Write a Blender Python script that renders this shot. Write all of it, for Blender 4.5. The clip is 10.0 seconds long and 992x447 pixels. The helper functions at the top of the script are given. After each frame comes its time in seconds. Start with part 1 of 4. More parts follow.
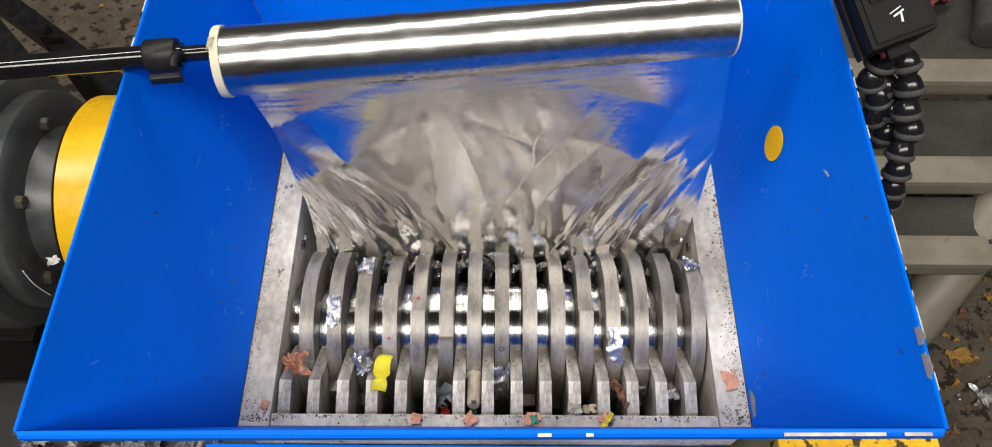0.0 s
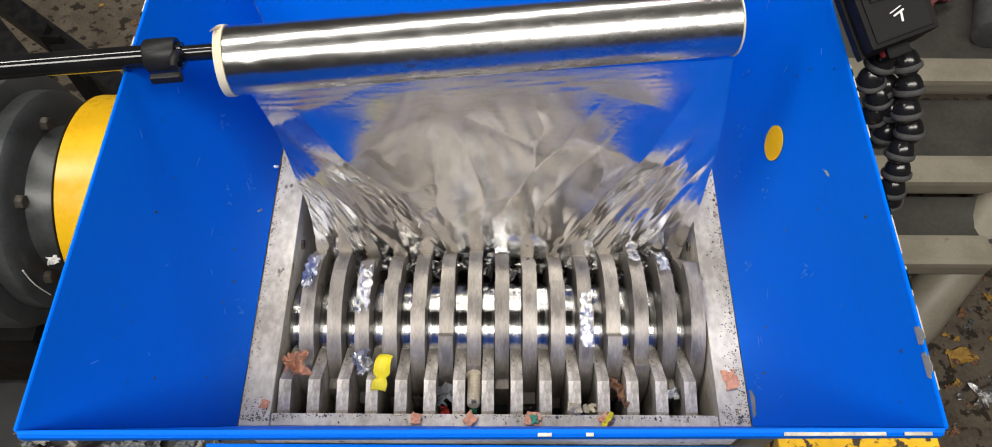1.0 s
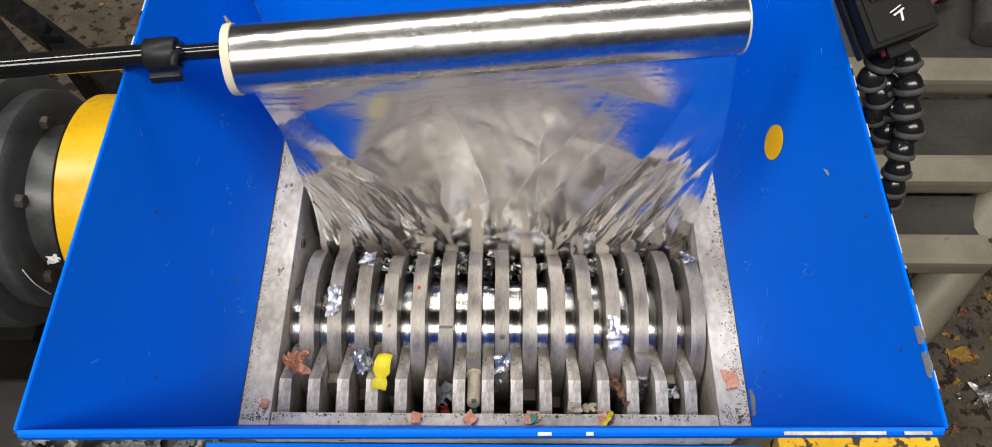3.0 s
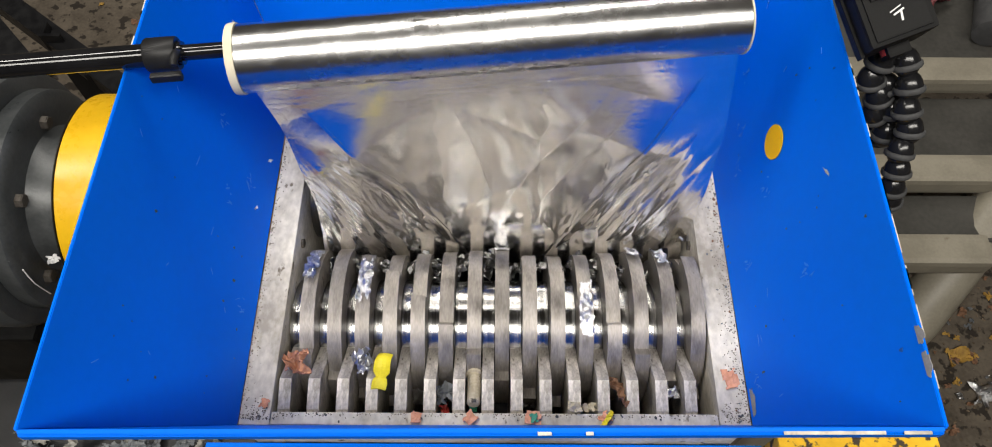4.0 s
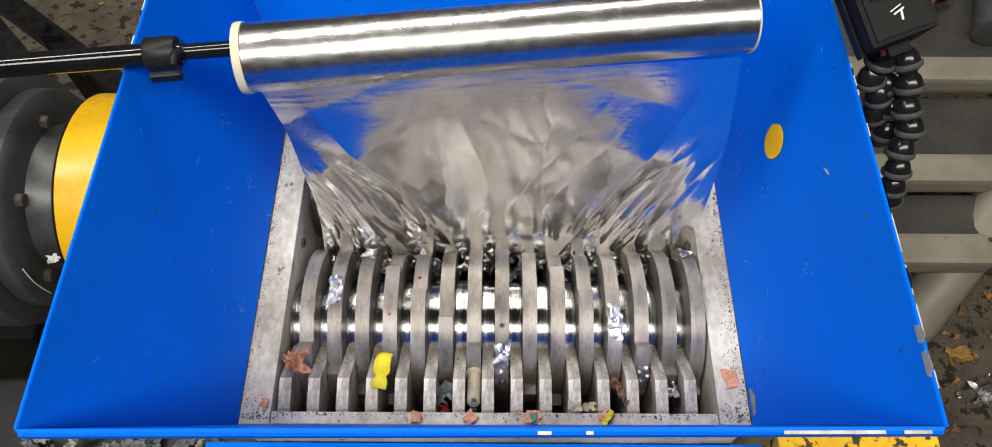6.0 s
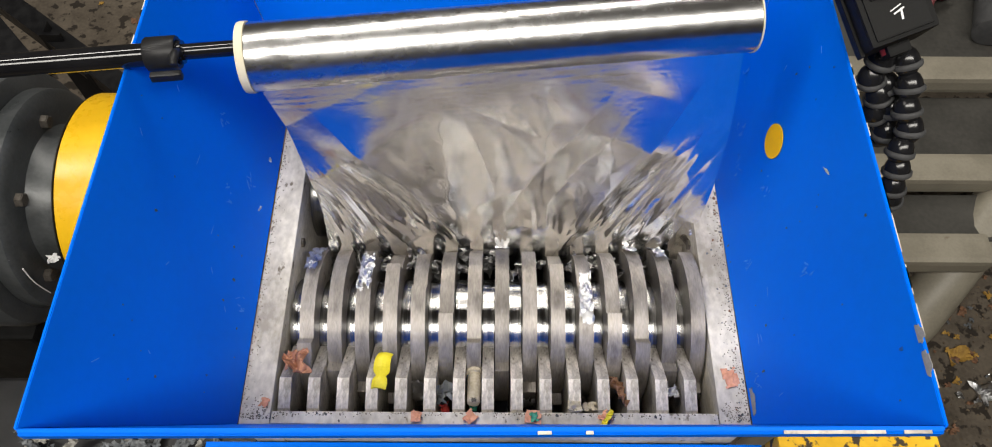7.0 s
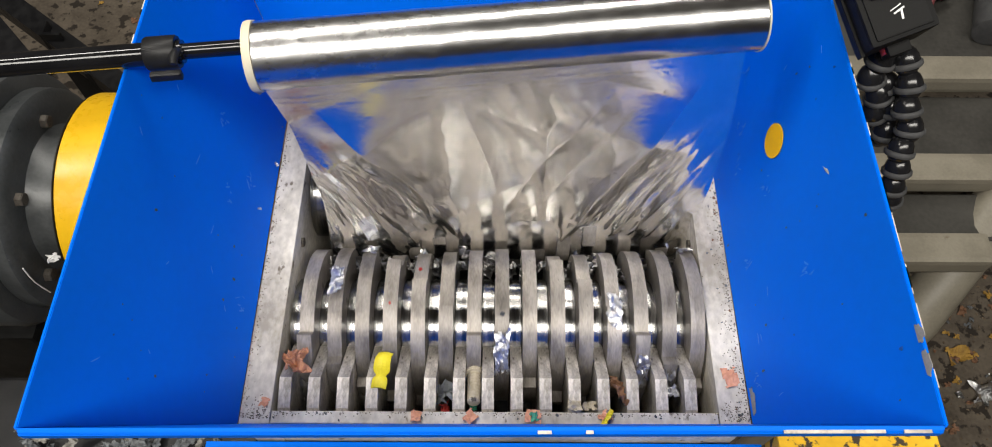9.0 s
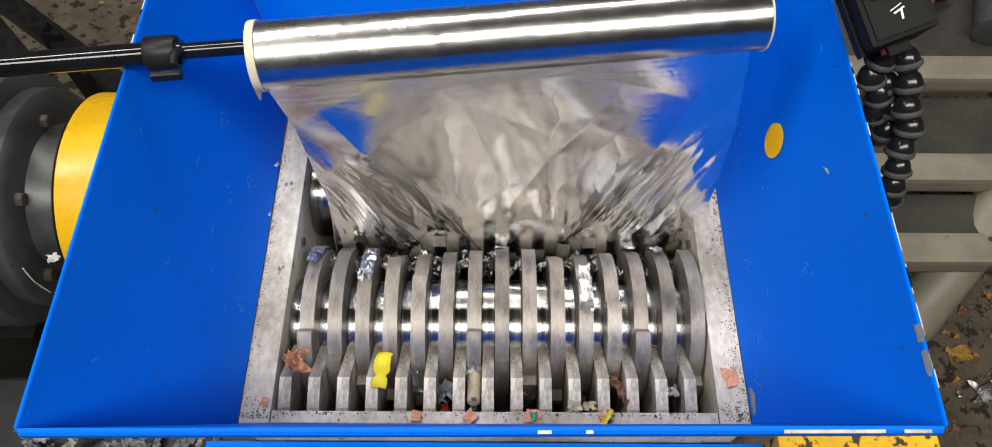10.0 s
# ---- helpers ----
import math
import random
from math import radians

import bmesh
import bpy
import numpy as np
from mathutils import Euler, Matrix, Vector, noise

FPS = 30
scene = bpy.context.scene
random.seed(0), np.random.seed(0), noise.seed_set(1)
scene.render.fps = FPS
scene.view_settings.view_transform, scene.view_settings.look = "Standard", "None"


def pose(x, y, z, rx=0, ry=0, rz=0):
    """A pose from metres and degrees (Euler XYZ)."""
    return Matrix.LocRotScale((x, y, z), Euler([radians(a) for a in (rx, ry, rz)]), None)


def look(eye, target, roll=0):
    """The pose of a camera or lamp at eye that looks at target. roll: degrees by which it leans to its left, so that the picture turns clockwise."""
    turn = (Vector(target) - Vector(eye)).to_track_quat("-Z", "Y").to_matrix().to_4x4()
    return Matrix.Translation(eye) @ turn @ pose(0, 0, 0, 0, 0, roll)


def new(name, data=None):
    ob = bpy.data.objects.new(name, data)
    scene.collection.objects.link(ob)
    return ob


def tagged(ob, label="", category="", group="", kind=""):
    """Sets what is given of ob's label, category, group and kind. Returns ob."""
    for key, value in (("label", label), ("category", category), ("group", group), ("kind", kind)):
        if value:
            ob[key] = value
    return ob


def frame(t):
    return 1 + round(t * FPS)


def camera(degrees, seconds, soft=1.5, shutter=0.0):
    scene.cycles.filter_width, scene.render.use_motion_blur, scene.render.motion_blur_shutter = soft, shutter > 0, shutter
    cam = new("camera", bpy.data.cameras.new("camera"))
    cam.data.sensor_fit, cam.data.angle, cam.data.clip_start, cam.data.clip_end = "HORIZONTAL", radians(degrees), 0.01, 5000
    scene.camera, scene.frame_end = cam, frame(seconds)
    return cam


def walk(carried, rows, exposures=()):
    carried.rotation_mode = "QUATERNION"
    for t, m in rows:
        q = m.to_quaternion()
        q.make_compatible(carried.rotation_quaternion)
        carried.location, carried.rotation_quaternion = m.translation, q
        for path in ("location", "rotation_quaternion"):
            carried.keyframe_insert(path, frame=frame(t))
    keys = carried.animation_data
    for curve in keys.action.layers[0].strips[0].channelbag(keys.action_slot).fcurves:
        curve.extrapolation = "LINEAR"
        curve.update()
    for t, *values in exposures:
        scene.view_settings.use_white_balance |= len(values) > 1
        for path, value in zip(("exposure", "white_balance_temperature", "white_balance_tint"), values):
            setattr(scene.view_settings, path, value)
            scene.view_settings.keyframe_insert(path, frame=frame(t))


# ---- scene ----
# metres; x to the right, y away from the viewer, z up; the cutting chamber's top edge is at DECK, the cutters' reference at CH, the hopper's rim at RIM
CH, DECK, RIM = 0.80, 0.822, 0.99
EYE = (0.0, 0.0, 1.326)
cam = camera(65.0, 10.0, soft=1.0, shutter=0.4)


def aim(pitch, roll=0.35):
    """The camera's pose: degrees below the horizon."""
    return look(EYE, (EYE[0], EYE[1] + math.cos(radians(pitch)), EYE[2] - math.sin(radians(pitch))), roll)


walk(cam, [(0.0, aim(61.0)), (2.5, aim(61.07)), (5.0, aim(61.12)), (7.5, aim(61.17)), (10.0, aim(61.20))])

# ---- light: two rows of workshop tubes and a dim room ----
world = bpy.data.worlds.new("world")
scene.world = world
world.use_nodes = True
world.node_tree.nodes["Background"].inputs[0].default_value = (0.8, 0.85, 0.9, 1)
world.node_tree.nodes["Background"].inputs[1].default_value = 0.12
scene.view_settings.exposure = -0.12


def tube_lamp(x, y, z, length, width, watts, target, colour=(1.0, 0.955, 0.875)):
    data = bpy.data.lights.new("tube_lamp", "AREA")
    data.shape, data.size, data.size_y, data.energy, data.color = "RECTANGLE", length, width, watts, colour
    ob = new("tube_lamp", data)
    ob.matrix_world = look((x, y, z), target)
    return ob


tube_lamp(-0.55, 0.95, 2.55, 3.2, 0.16, 43, (0.05, 0.35, 0.9))
tube_lamp(0.10, -0.60, 2.55, 2.5, 0.46, 58, (0.0, 0.35, 0.9))


# ---- materials ----
def surface(name, c1, c2, rough=0.5, metal=0.0, scale=30.0, fine=400.0, bump=0.15, spots=None, spot_scale=60.0, spot_at=0.7,
            coat=0.0, stretch=(1, 1, 1), rough_var=0.12, random=0.0, mottle=0.5, spec=0.5):
    """Two colours mixed by noise at a coarse and a fine scale, with stains, uneven gloss and fine relief."""
    m = bpy.data.materials.new(name)
    m.use_nodes = True
    nt = m.node_tree
    n, l = nt.nodes, nt.links
    b = n["Principled BSDF"]
    tc = n.new("ShaderNodeTexCoord")
    mp = n.new("ShaderNodeMapping")
    mp.inputs["Scale"].default_value = stretch
    l.new(tc.outputs["Object"], mp.inputs["Vector"])

    def tex(s, detail=6.0):
        t = n.new("ShaderNodeTexNoise")
        t.inputs["Scale"].default_value, t.inputs["Detail"].default_value = s, detail
        l.new(mp.outputs["Vector"], t.inputs["Vector"])
        return t

    a, f = tex(scale), tex(fine, 3.0)
    add = n.new("ShaderNodeMath")
    add.operation = "MULTIPLY_ADD"
    l.new(f.outputs["Fac"], add.inputs[0])
    add.inputs[1].default_value = 0.45
    l.new(a.outputs["Fac"], add.inputs[2])
    ramp = n.new("ShaderNodeMapRange")
    ramp.inputs["From Min"].default_value, ramp.inputs["From Max"].default_value = 0.72 - mottle * 0.35, 0.72 + mottle * 0.35
    l.new(add.outputs[0], ramp.inputs["Value"])
    mix = n.new("ShaderNodeMix")
    mix.data_type = "RGBA"
    mix.inputs["A"].default_value, mix.inputs["B"].default_value = (*c1, 1), (*c2, 1)
    l.new(ramp.outputs[0], mix.inputs["Factor"])
    out = mix.outputs["Result"]
    if random:
        info = n.new("ShaderNodeObjectInfo")
        hsv = n.new("ShaderNodeHueSaturation")
        mr = n.new("ShaderNodeMapRange")
        mr.inputs["To Min"].default_value, mr.inputs["To Max"].default_value = 1 - random, 1 + random
        l.new(info.outputs["Random"], mr.inputs["Value"])
        l.new(mr.outputs[0], hsv.inputs["Value"])
        l.new(out, hsv.inputs["Color"])
        out = hsv.outputs["Color"]
    if spots:
        s = tex(spot_scale, 8.0)
        sr = n.new("ShaderNodeMapRange")
        sr.inputs["From Min"].default_value, sr.inputs["From Max"].default_value = spot_at, spot_at + 0.05
        l.new(s.outputs["Fac"], sr.inputs["Value"])
        m2 = n.new("ShaderNodeMix")
        m2.data_type = "RGBA"
        m2.inputs["B"].default_value = (*spots, 1)
        l.new(sr.outputs[0], m2.inputs["Factor"])
        l.new(out, m2.inputs["A"])
        out = m2.outputs["Result"]
    l.new(out, b.inputs["Base Color"])
    rr = n.new("ShaderNodeMapRange")
    rr.inputs["To Min"].default_value, rr.inputs["To Max"].default_value = max(0.02, rough - rough_var), min(1, rough + rough_var)
    l.new(add.outputs[0], rr.inputs["Value"])
    rr.inputs["From Min"].default_value, rr.inputs["From Max"].default_value = 0.4, 1.05
    l.new(rr.outputs[0], b.inputs["Roughness"])
    b.inputs["Metallic"].default_value = metal
    b.inputs["Specular IOR Level"].default_value = spec
    b.inputs["Coat Weight"].default_value = coat
    b.inputs["Coat Roughness"].default_value = 0.15
    if bump:
        bp = n.new("ShaderNodeBump")
        bp.inputs["Strength"].default_value, bp.inputs["Distance"].default_value = bump, 0.0006
        l.new(add.outputs[0], bp.inputs["Height"])
        l.new(bp.outputs[0], b.inputs["Normal"])
    return m


BLUE = surface("blue_paint", (0.0, 0.124, 0.67), (0.0, 0.142, 0.77), 0.5, 0, 9, 160, 0.05, (0.02, 0.06, 0.20), 55, 0.76, mottle=0.9, spec=0.05)
BARE = surface("bare_primer", (0.22, 0.22, 0.21), (0.32, 0.31, 0.30), 0.6, 0.2, 80, 600, 0.2)
EDGE = surface("worn_edge", (0.36, 0.33, 0.30), (0.66, 0.60, 0.53), 0.5, 0.2, 120, 700, 0.3)
YELLOW = surface("yellow_paint", (0.66, 0.37, 0.008), (0.78, 0.46, 0.012), 0.30, 0, 14, 200, 0.06, (0.16, 0.09, 0.02), 90, 0.70)
PLATE = surface("chamber_steel", (0.34, 0.305, 0.245), (0.80, 0.75, 0.645), 0.6, 0.1, 22, 260, 0.9, (0.17, 0.14, 0.10), 120, 0.66, stretch=(1, 0.6, 1), mottle=0.6)
STEEL = surface("cutter_steel", (0.155, 0.138, 0.120), (0.345, 0.315, 0.278), 0.44, 0.45, 60, 420, 0.8, (0.05, 0.04, 0.033), 65, 0.665, stretch=(2.2, 0.7, 0.7), random=0.20, mottle=0.6)
FINGER = surface("finger_steel", (0.22, 0.20, 0.172), (0.68, 0.63, 0.565), 0.43, 0.45, 50, 330, 0.7, (0.10, 0.08, 0.065), 80, 0.67, stretch=(2.4, 1, 1), random=0.14, mottle=0.50)
DRUM = surface("turned_steel", (0.14, 0.139, 0.138), (0.38, 0.376, 0.372), 0.19, 1.0, 40, 160, 0.10, stretch=(9, 0.3, 0.3), rough_var=0.07, mottle=0.8)
FOIL = surface("foil", (0.88, 0.865, 0.845), (0.95, 0.935, 0.915), 0.20, 1.0, 75, 300, 0.30, rough_var=0.06)
FOILROLL = surface("wound_foil", (0.50, 0.497, 0.495), (0.66, 0.657, 0.655), 0.25, 1.0, 6, 120, 0.12, stretch=(1, 3, 3), rough_var=0.08)
# the sheet's foil again, darkened to carry the shade down in the nip
SHADEDFOIL = surface("shaded_foil", (0.14, 0.137, 0.135), (0.42, 0.415, 0.41), 0.36, 1.0, 60, 400, 0.3)
SCRAPFOIL = surface("crushed_foil", (0.36, 0.36, 0.37), (0.66, 0.66, 0.67), 0.33, 0.95, 60, 400, 0.3)
CARD = surface("cream_card", (0.60, 0.545, 0.40), (0.68, 0.62, 0.48), 0.8, 0, 60, 500, 0.3)
BLACK = surface("black_plastic", (0.009, 0.009, 0.010), (0.017, 0.017, 0.018), 0.40, 0, 60, 700, 0.2, spec=0.22)
GLOSSBLACK = surface("gloss_black", (0.008, 0.008, 0.009), (0.014, 0.014, 0.016), 0.20, 0, 60, 700, 0.0, rough_var=0.04)
ROD = surface("polished_black_tube", (0.006, 0.006, 0.007), (0.010, 0.010, 0.011), 0.06, 0, 60, 700, 0.0, rough_var=0.02)
RUBBER = surface("grey_rubber", (0.035, 0.036, 0.038), (0.06, 0.06, 0.062), 0.7, 0, 90, 700, 0.3)
CAST = surface("grey_casting", (0.040, 0.044, 0.046), (0.074, 0.078, 0.081), 0.36, 0.1, 30, 350, 0.5, (0.25, 0.25, 0.24), 190, 0.74)
BOLT = surface("bolt_steel", (0.07, 0.062, 0.052), (0.17, 0.15, 0.13), 0.5, 0.7, 150, 800, 0.5)
BEIGE = surface("beige_plastic", (0.19, 0.172, 0.135), (0.25, 0.228, 0.18), 0.5, 0, 20, 300, 0.15, (0.16, 0.13, 0.09), 30, 0.70)
DARKGREY = surface("dark_grey_board", (0.036, 0.035, 0.032), (0.066, 0.063, 0.057), 0.4, 0, 8, 160, 0.2)
CONCRETE = surface("dirty_concrete", (0.060, 0.047, 0.034), (0.190, 0.157, 0.120), 0.85, 0, 16, 140, 0.9, (0.030, 0.023, 0.017), 42, 0.545, mottle=0.8)
WALL = surface("workshop_wall", (0.24, 0.225, 0.20), (0.32, 0.30, 0.27), 0.9, 0, 3, 60, 0.3)
COPPER = surface("copper_scrap", (0.36, 0.16, 0.09), (0.52, 0.26, 0.16), 0.5, 0.5, 120, 500, 0.6)
CANARY = surface("yellow_plastic", (0.66, 0.54, 0.01), (0.80, 0.67, 0.02), 0.5, 0, 90, 500, 0.4)
ORANGE = surface("orange_scrap", (0.58, 0.25, 0.14), (0.74, 0.37, 0.24), 0.7, 0, 120, 500, 0.5)
SAND = surface("sand_plastic", (0.38, 0.33, 0.24), (0.55, 0.49, 0.38), 0.7, 0, 120, 500, 0.5, (0.10, 0.09, 0.07), 160, 0.62)
BROWN = surface("brown_scrap", (0.14, 0.07, 0.04), (0.30, 0.16, 0.09), 0.6, 0.2, 120, 500, 0.5)
RED = surface("red_plastic", (0.35, 0.02, 0.02), (0.5, 0.04, 0.03), 0.5, 0, 90, 500, 0.3)
GREEN = surface("green_plastic", (0.02, 0.22, 0.13), (0.04, 0.32, 0.20), 0.5, 0, 90, 500, 0.3)
DULLGREY = surface("grey_scrap", (0.10, 0.11, 0.12), (0.18, 0.19, 0.20), 0.6, 0.2, 90, 500, 0.4)
OCHRE = surface("ochre_scrap", (0.30, 0.17, 0.035), (0.52, 0.31, 0.06), 0.7, 0, 60, 400, 0.4)
CAMERABLACK = surface("matt_black_plastic", (0.006, 0.006, 0.006), (0.012, 0.012, 0.012), 0.55, 0, 60, 700, 0.3, spec=0.10)
WHITE = surface("white_print", (0.6, 0.6, 0.6), (0.7, 0.7, 0.7), 0.6, 0, 60, 400, 0.0)
STRAW = surface("straw_scrap", (0.16, 0.155, 0.14), (0.34, 0.33, 0.30), 0.6, 0.2, 60, 400, 0.4)


# ---- mesh helpers ----
def part(name, bm, material, parent=None, label="", smooth=False, at=None):
    """Link a bmesh as one mesh object, under a thing if there is one."""
    bmesh.ops.recalc_face_normals(bm, faces=bm.faces)
    me = bpy.data.meshes.new(name)
    bm.to_mesh(me)
    bm.free()
    me.materials.append(material)
    if smooth:
        me.shade_smooth()
        me.set_sharp_from_angle(angle=radians(42))
    ob = new(name, me)
    if parent is not None:
        ob.parent = parent
    if at is not None:
        ob.matrix_basis = at
    if label:
        ob["label"] = label
    return ob


def shared(name, ob, parent, m):
    """Another piece on the mesh of ob."""
    o = new(name, ob.data)
    o.parent = parent
    o.matrix_basis = m
    return o


def thing(name, label, category, group="", kind="", at=None):
    ob = new(name)
    ob.empty_display_size = 0.02
    if at is not None:
        ob.matrix_basis = at
    return tagged(ob, label, category, group, kind)


def add_box(bm, x0, x1, y0, y1, z0, z1, bevel=0.0):
    v = [bm.verts.new((x, y, z)) for x in (x0, x1) for y in (y0, y1) for z in (z0, z1)]
    fs = [bm.faces.new([v[i] for i in q]) for q in ((0, 1, 3, 2), (4, 6, 7, 5), (0, 4, 5, 1), (2, 3, 7, 6), (0, 2, 6, 4), (1, 5, 7, 3))]
    if bevel:
        es = list({e for f in fs for e in f.edges})
        bmesh.ops.bevel(bm, geom=es, offset=bevel, segments=2, affect="EDGES", profile=0.7)


def box(x0, x1, y0, y1, z0, z1, bevel=0.0):
    bm = bmesh.new()
    add_box(bm, x0, x1, y0, y1, z0, z1, bevel)
    return bm


def slab(corners, thickness, bevel=0.0, up=False):
    """A sheet with thickness from four corners, thickened against its normal."""
    bm = bmesh.new()
    p = [Vector(c) for c in corners]
    if up and (p[1] - p[0]).cross(p[3] - p[0]).z < 0:
        p.reverse()
    nrm = (p[1] - p[0]).cross(p[3] - p[0]).normalized() * thickness
    a = [bm.verts.new(q) for q in p]
    b = [bm.verts.new(q - nrm) for q in p]
    bm.faces.new(a)
    bm.faces.new(b[::-1])
    k = len(p)
    for i in range(k):
        bm.faces.new((a[i], b[i], b[(i + 1) % k], a[(i + 1) % k]))
    if bevel:
        bmesh.ops.bevel(bm, geom=list(bm.edges), offset=bevel, segments=2, affect="EDGES")
    return bm


def prism(outline, x0, x1, bevel=0.0):
    """An outline of (y, z) drawn out along x."""
    bm = bmesh.new()
    a = [bm.verts.new((x0, y, z)) for y, z in outline]
    b = [bm.verts.new((x1, y, z)) for y, z in outline]
    bm.faces.new(a)
    bm.faces.new(b[::-1])
    k = len(outline)
    for i in range(k):
        bm.faces.new((a[i], b[i], b[(i + 1) % k], a[(i + 1) % k]))
    if bevel:
        es = [e for e in bm.edges if abs(e.calc_face_angle(0.0)) > 0.35]
        bmesh.ops.bevel(bm, geom=es, offset=bevel, segments=1, affect="EDGES")
    return bm


def lathe(profile, segments=48, closed=False):
    """Rings of (x, radius) about the x axis."""
    bm = bmesh.new()
    rings = []
    for x, r in profile:
        rings.append([bm.verts.new((x, r * math.cos(2 * math.pi * i / segments), r * math.sin(2 * math.pi * i / segments))) for i in range(segments)])
    pairs = list(zip(rings, rings[1:]))
    if closed:
        pairs.append((rings[-1], rings[0]))
    for p, q in pairs:
        for i in range(segments):
            j = (i + 1) % segments
            bm.faces.new((p[i], p[j], q[j], q[i]))
    if not closed:
        bm.faces.new(rings[0][::-1])
        bm.faces.new(rings[-1])
    return bm


def tube(points, radius, segments=12):
    """A round bar through points; radius may be a list."""
    bm = bmesh.new()
    pts = [Vector(p) for p in points]
    rings = []
    for k, p in enumerate(pts):
        d = (pts[min(k + 1, len(pts) - 1)] - pts[max(k - 1, 0)]).normalized()
        u = d.orthogonal().normalized()
        w = d.cross(u)
        if rings:
            u = (prev - d * prev.dot(d)).normalized()
            w = d.cross(u)
        prev = u
        r = radius[k] if isinstance(radius, (list, tuple)) else radius
        rings.append([bm.verts.new(p + r * (math.cos(2 * math.pi * i / segments) * u + math.sin(2 * math.pi * i / segments) * w)) for i in range(segments)])
    for p, q in zip(rings, rings[1:]):
        for i in range(segments):
            j = (i + 1) % segments
            bm.faces.new((p[i], p[j], q[j], q[i]))
    bm.faces.new(rings[0][::-1])
    bm.faces.new(rings[-1])
    return bm


def scrap(width, length, crumple, seed, n=7, thick=0.0006, fill=0.9, rag=0.35):
    """A torn, crumpled scrap with a ragged outline, lying in the xy plane."""
    rnd = random.Random(seed)
    off = Vector((rnd.uniform(-50, 50), rnd.uniform(-50, 50), rnd.uniform(-50, 50)))
    bm = bmesh.new()
    top, low = {}, {}
    m = max(4, int(n * length / width))
    for i in range(n + 1):
        for j in range(m + 1):
            u, v = i / n - 0.5, j / m - 0.5
            p = Vector((u * width, v * length, 0))
            k = p * (2.2 / width) + off
            h = noise.noise(k) * crumple + abs(noise.noise(k * 2.3)) * crumple * 0.7
            q = Vector((p.x + noise.noise(k + Vector((9, 0, 0))) * crumple * 0.8, p.y + noise.noise(k + Vector((0, 9, 0))) * crumple * 0.8, h))
            top[i, j] = bm.verts.new(q)
            low[i, j] = bm.verts.new(q - Vector((0, 0, thick)))
    kept = set()
    for i in range(n):
        for j in range(m):
            u, v = (i + 0.5) / n - 0.5, (j + 0.5) / m - 0.5
            edge = max(abs(u), abs(v)) * 2 + rag * noise.noise(Vector((u * 3.5, v * 3.5, seed * 1.7)))
            if edge < fill:
                kept.add((i, j))
    for i, j in kept:
        ring = ((i, j), (i + 1, j), (i + 1, j + 1), (i, j + 1))
        bm.faces.new([top[c] for c in ring])
        bm.faces.new([low[c] for c in reversed(ring)])
        for e, (di, dj) in enumerate(((0, -1), (1, 0), (0, 1), (-1, 0))):
            if (i + di, j + dj) not in kept:
                c, d = ring[e], ring[(e + 1) % 4]
                bm.faces.new((low[c], low[d], top[d], top[c]))
    bmesh.ops.delete(bm, geom=[v for v in bm.verts if not v.link_faces], context="VERTS")
    return bm


# ---- room ----
floor = part("floor", box(-4, 4, -4, 4, -0.1, 0), CONCRETE)
tagged(floor, "dirty brown-grey concrete workshop floor strewn with scraps", "floor", kind="structure")
for nm, dims in (("wall_north", (-4, 4, 4, 4.15, 0, 3.2)), ("wall_south", (-4, 4, -4.15, -4, 0, 3.2)), ("wall_east", (4, 4.15, -4, 4, 0, 3.2)), ("wall_west", (-4.15, -4, -4, 4, 0, 3.2))):
    tagged(part(nm, box(*dims), WALL), "plain grey-beige plastered workshop wall", "wall", kind="structure")
tagged(part("ceiling", box(-4.15, 4.15, -4.15, 4.15, 3.2, 3.35), WALL), "plain grey-beige workshop ceiling", "ceiling", kind="structure")


# ---- hopper ----
# inside corners: lower ring round the chamber, upper ring at the rim
LOW = {"fl": (-0.1662, 0.1282, DECK), "fr": (0.1668, 0.1300, DECK), "br": (0.1655, 0.405, DECK), "bl": (-0.1668, 0.405, DECK)}
TOP = {"fl": (-0.2055, 0.0830, RIM), "fr": (0.1945, 0.0865, RIM), "br": (0.1955, 0.458, RIM), "bl": (-0.2035, 0.458, RIM)}


def on_panel(a, b, s, h, lift=0.0):
    """A point of the panel between two corners: s along it, h up it, lifted inwards; with the panel's turn."""
    p = Vector(LOW[a]).lerp(Vector(LOW[b]), s)
    q = Vector(TOP[a]).lerp(Vector(TOP[b]), s)
    along = (Vector(LOW[b]) - Vector(LOW[a])).normalized()
    up = (q - p).normalized()
    nrm = along.cross(up).normalized()
    if nrm.dot(Vector((0, 0.26, CH + 0.1)) - p) < 0:
        nrm = -nrm
    up = nrm.cross(along).normalized()
    turn = Matrix((along, up, nrm)).transposed().to_4x4()
    return Matrix.Translation(p.lerp(q, h) + nrm * lift) @ turn


def blob(rx, ry, seed, n=14, thick=0.0005, rough=0.35):
    """A flat patch with an uneven outline."""
    rnd = random.Random(seed)
    bm = bmesh.new()
    ring = []
    for i in range(n):
        a = 2 * math.pi * i / n
        k = 1 + rnd.uniform(-rough, rough)
        ring.append((rx * k * math.cos(a), ry * k * math.sin(a)))
    a = [bm.verts.new((x, y, thick)) for x, y in ring]
    b = [bm.verts.new((x, y, 0)) for x, y in ring]
    bm.faces.new(a)
    for i in range(n):
        bm.faces.new((a[i], b[i], b[(i + 1) % n], a[(i + 1) % n]))
    return bm


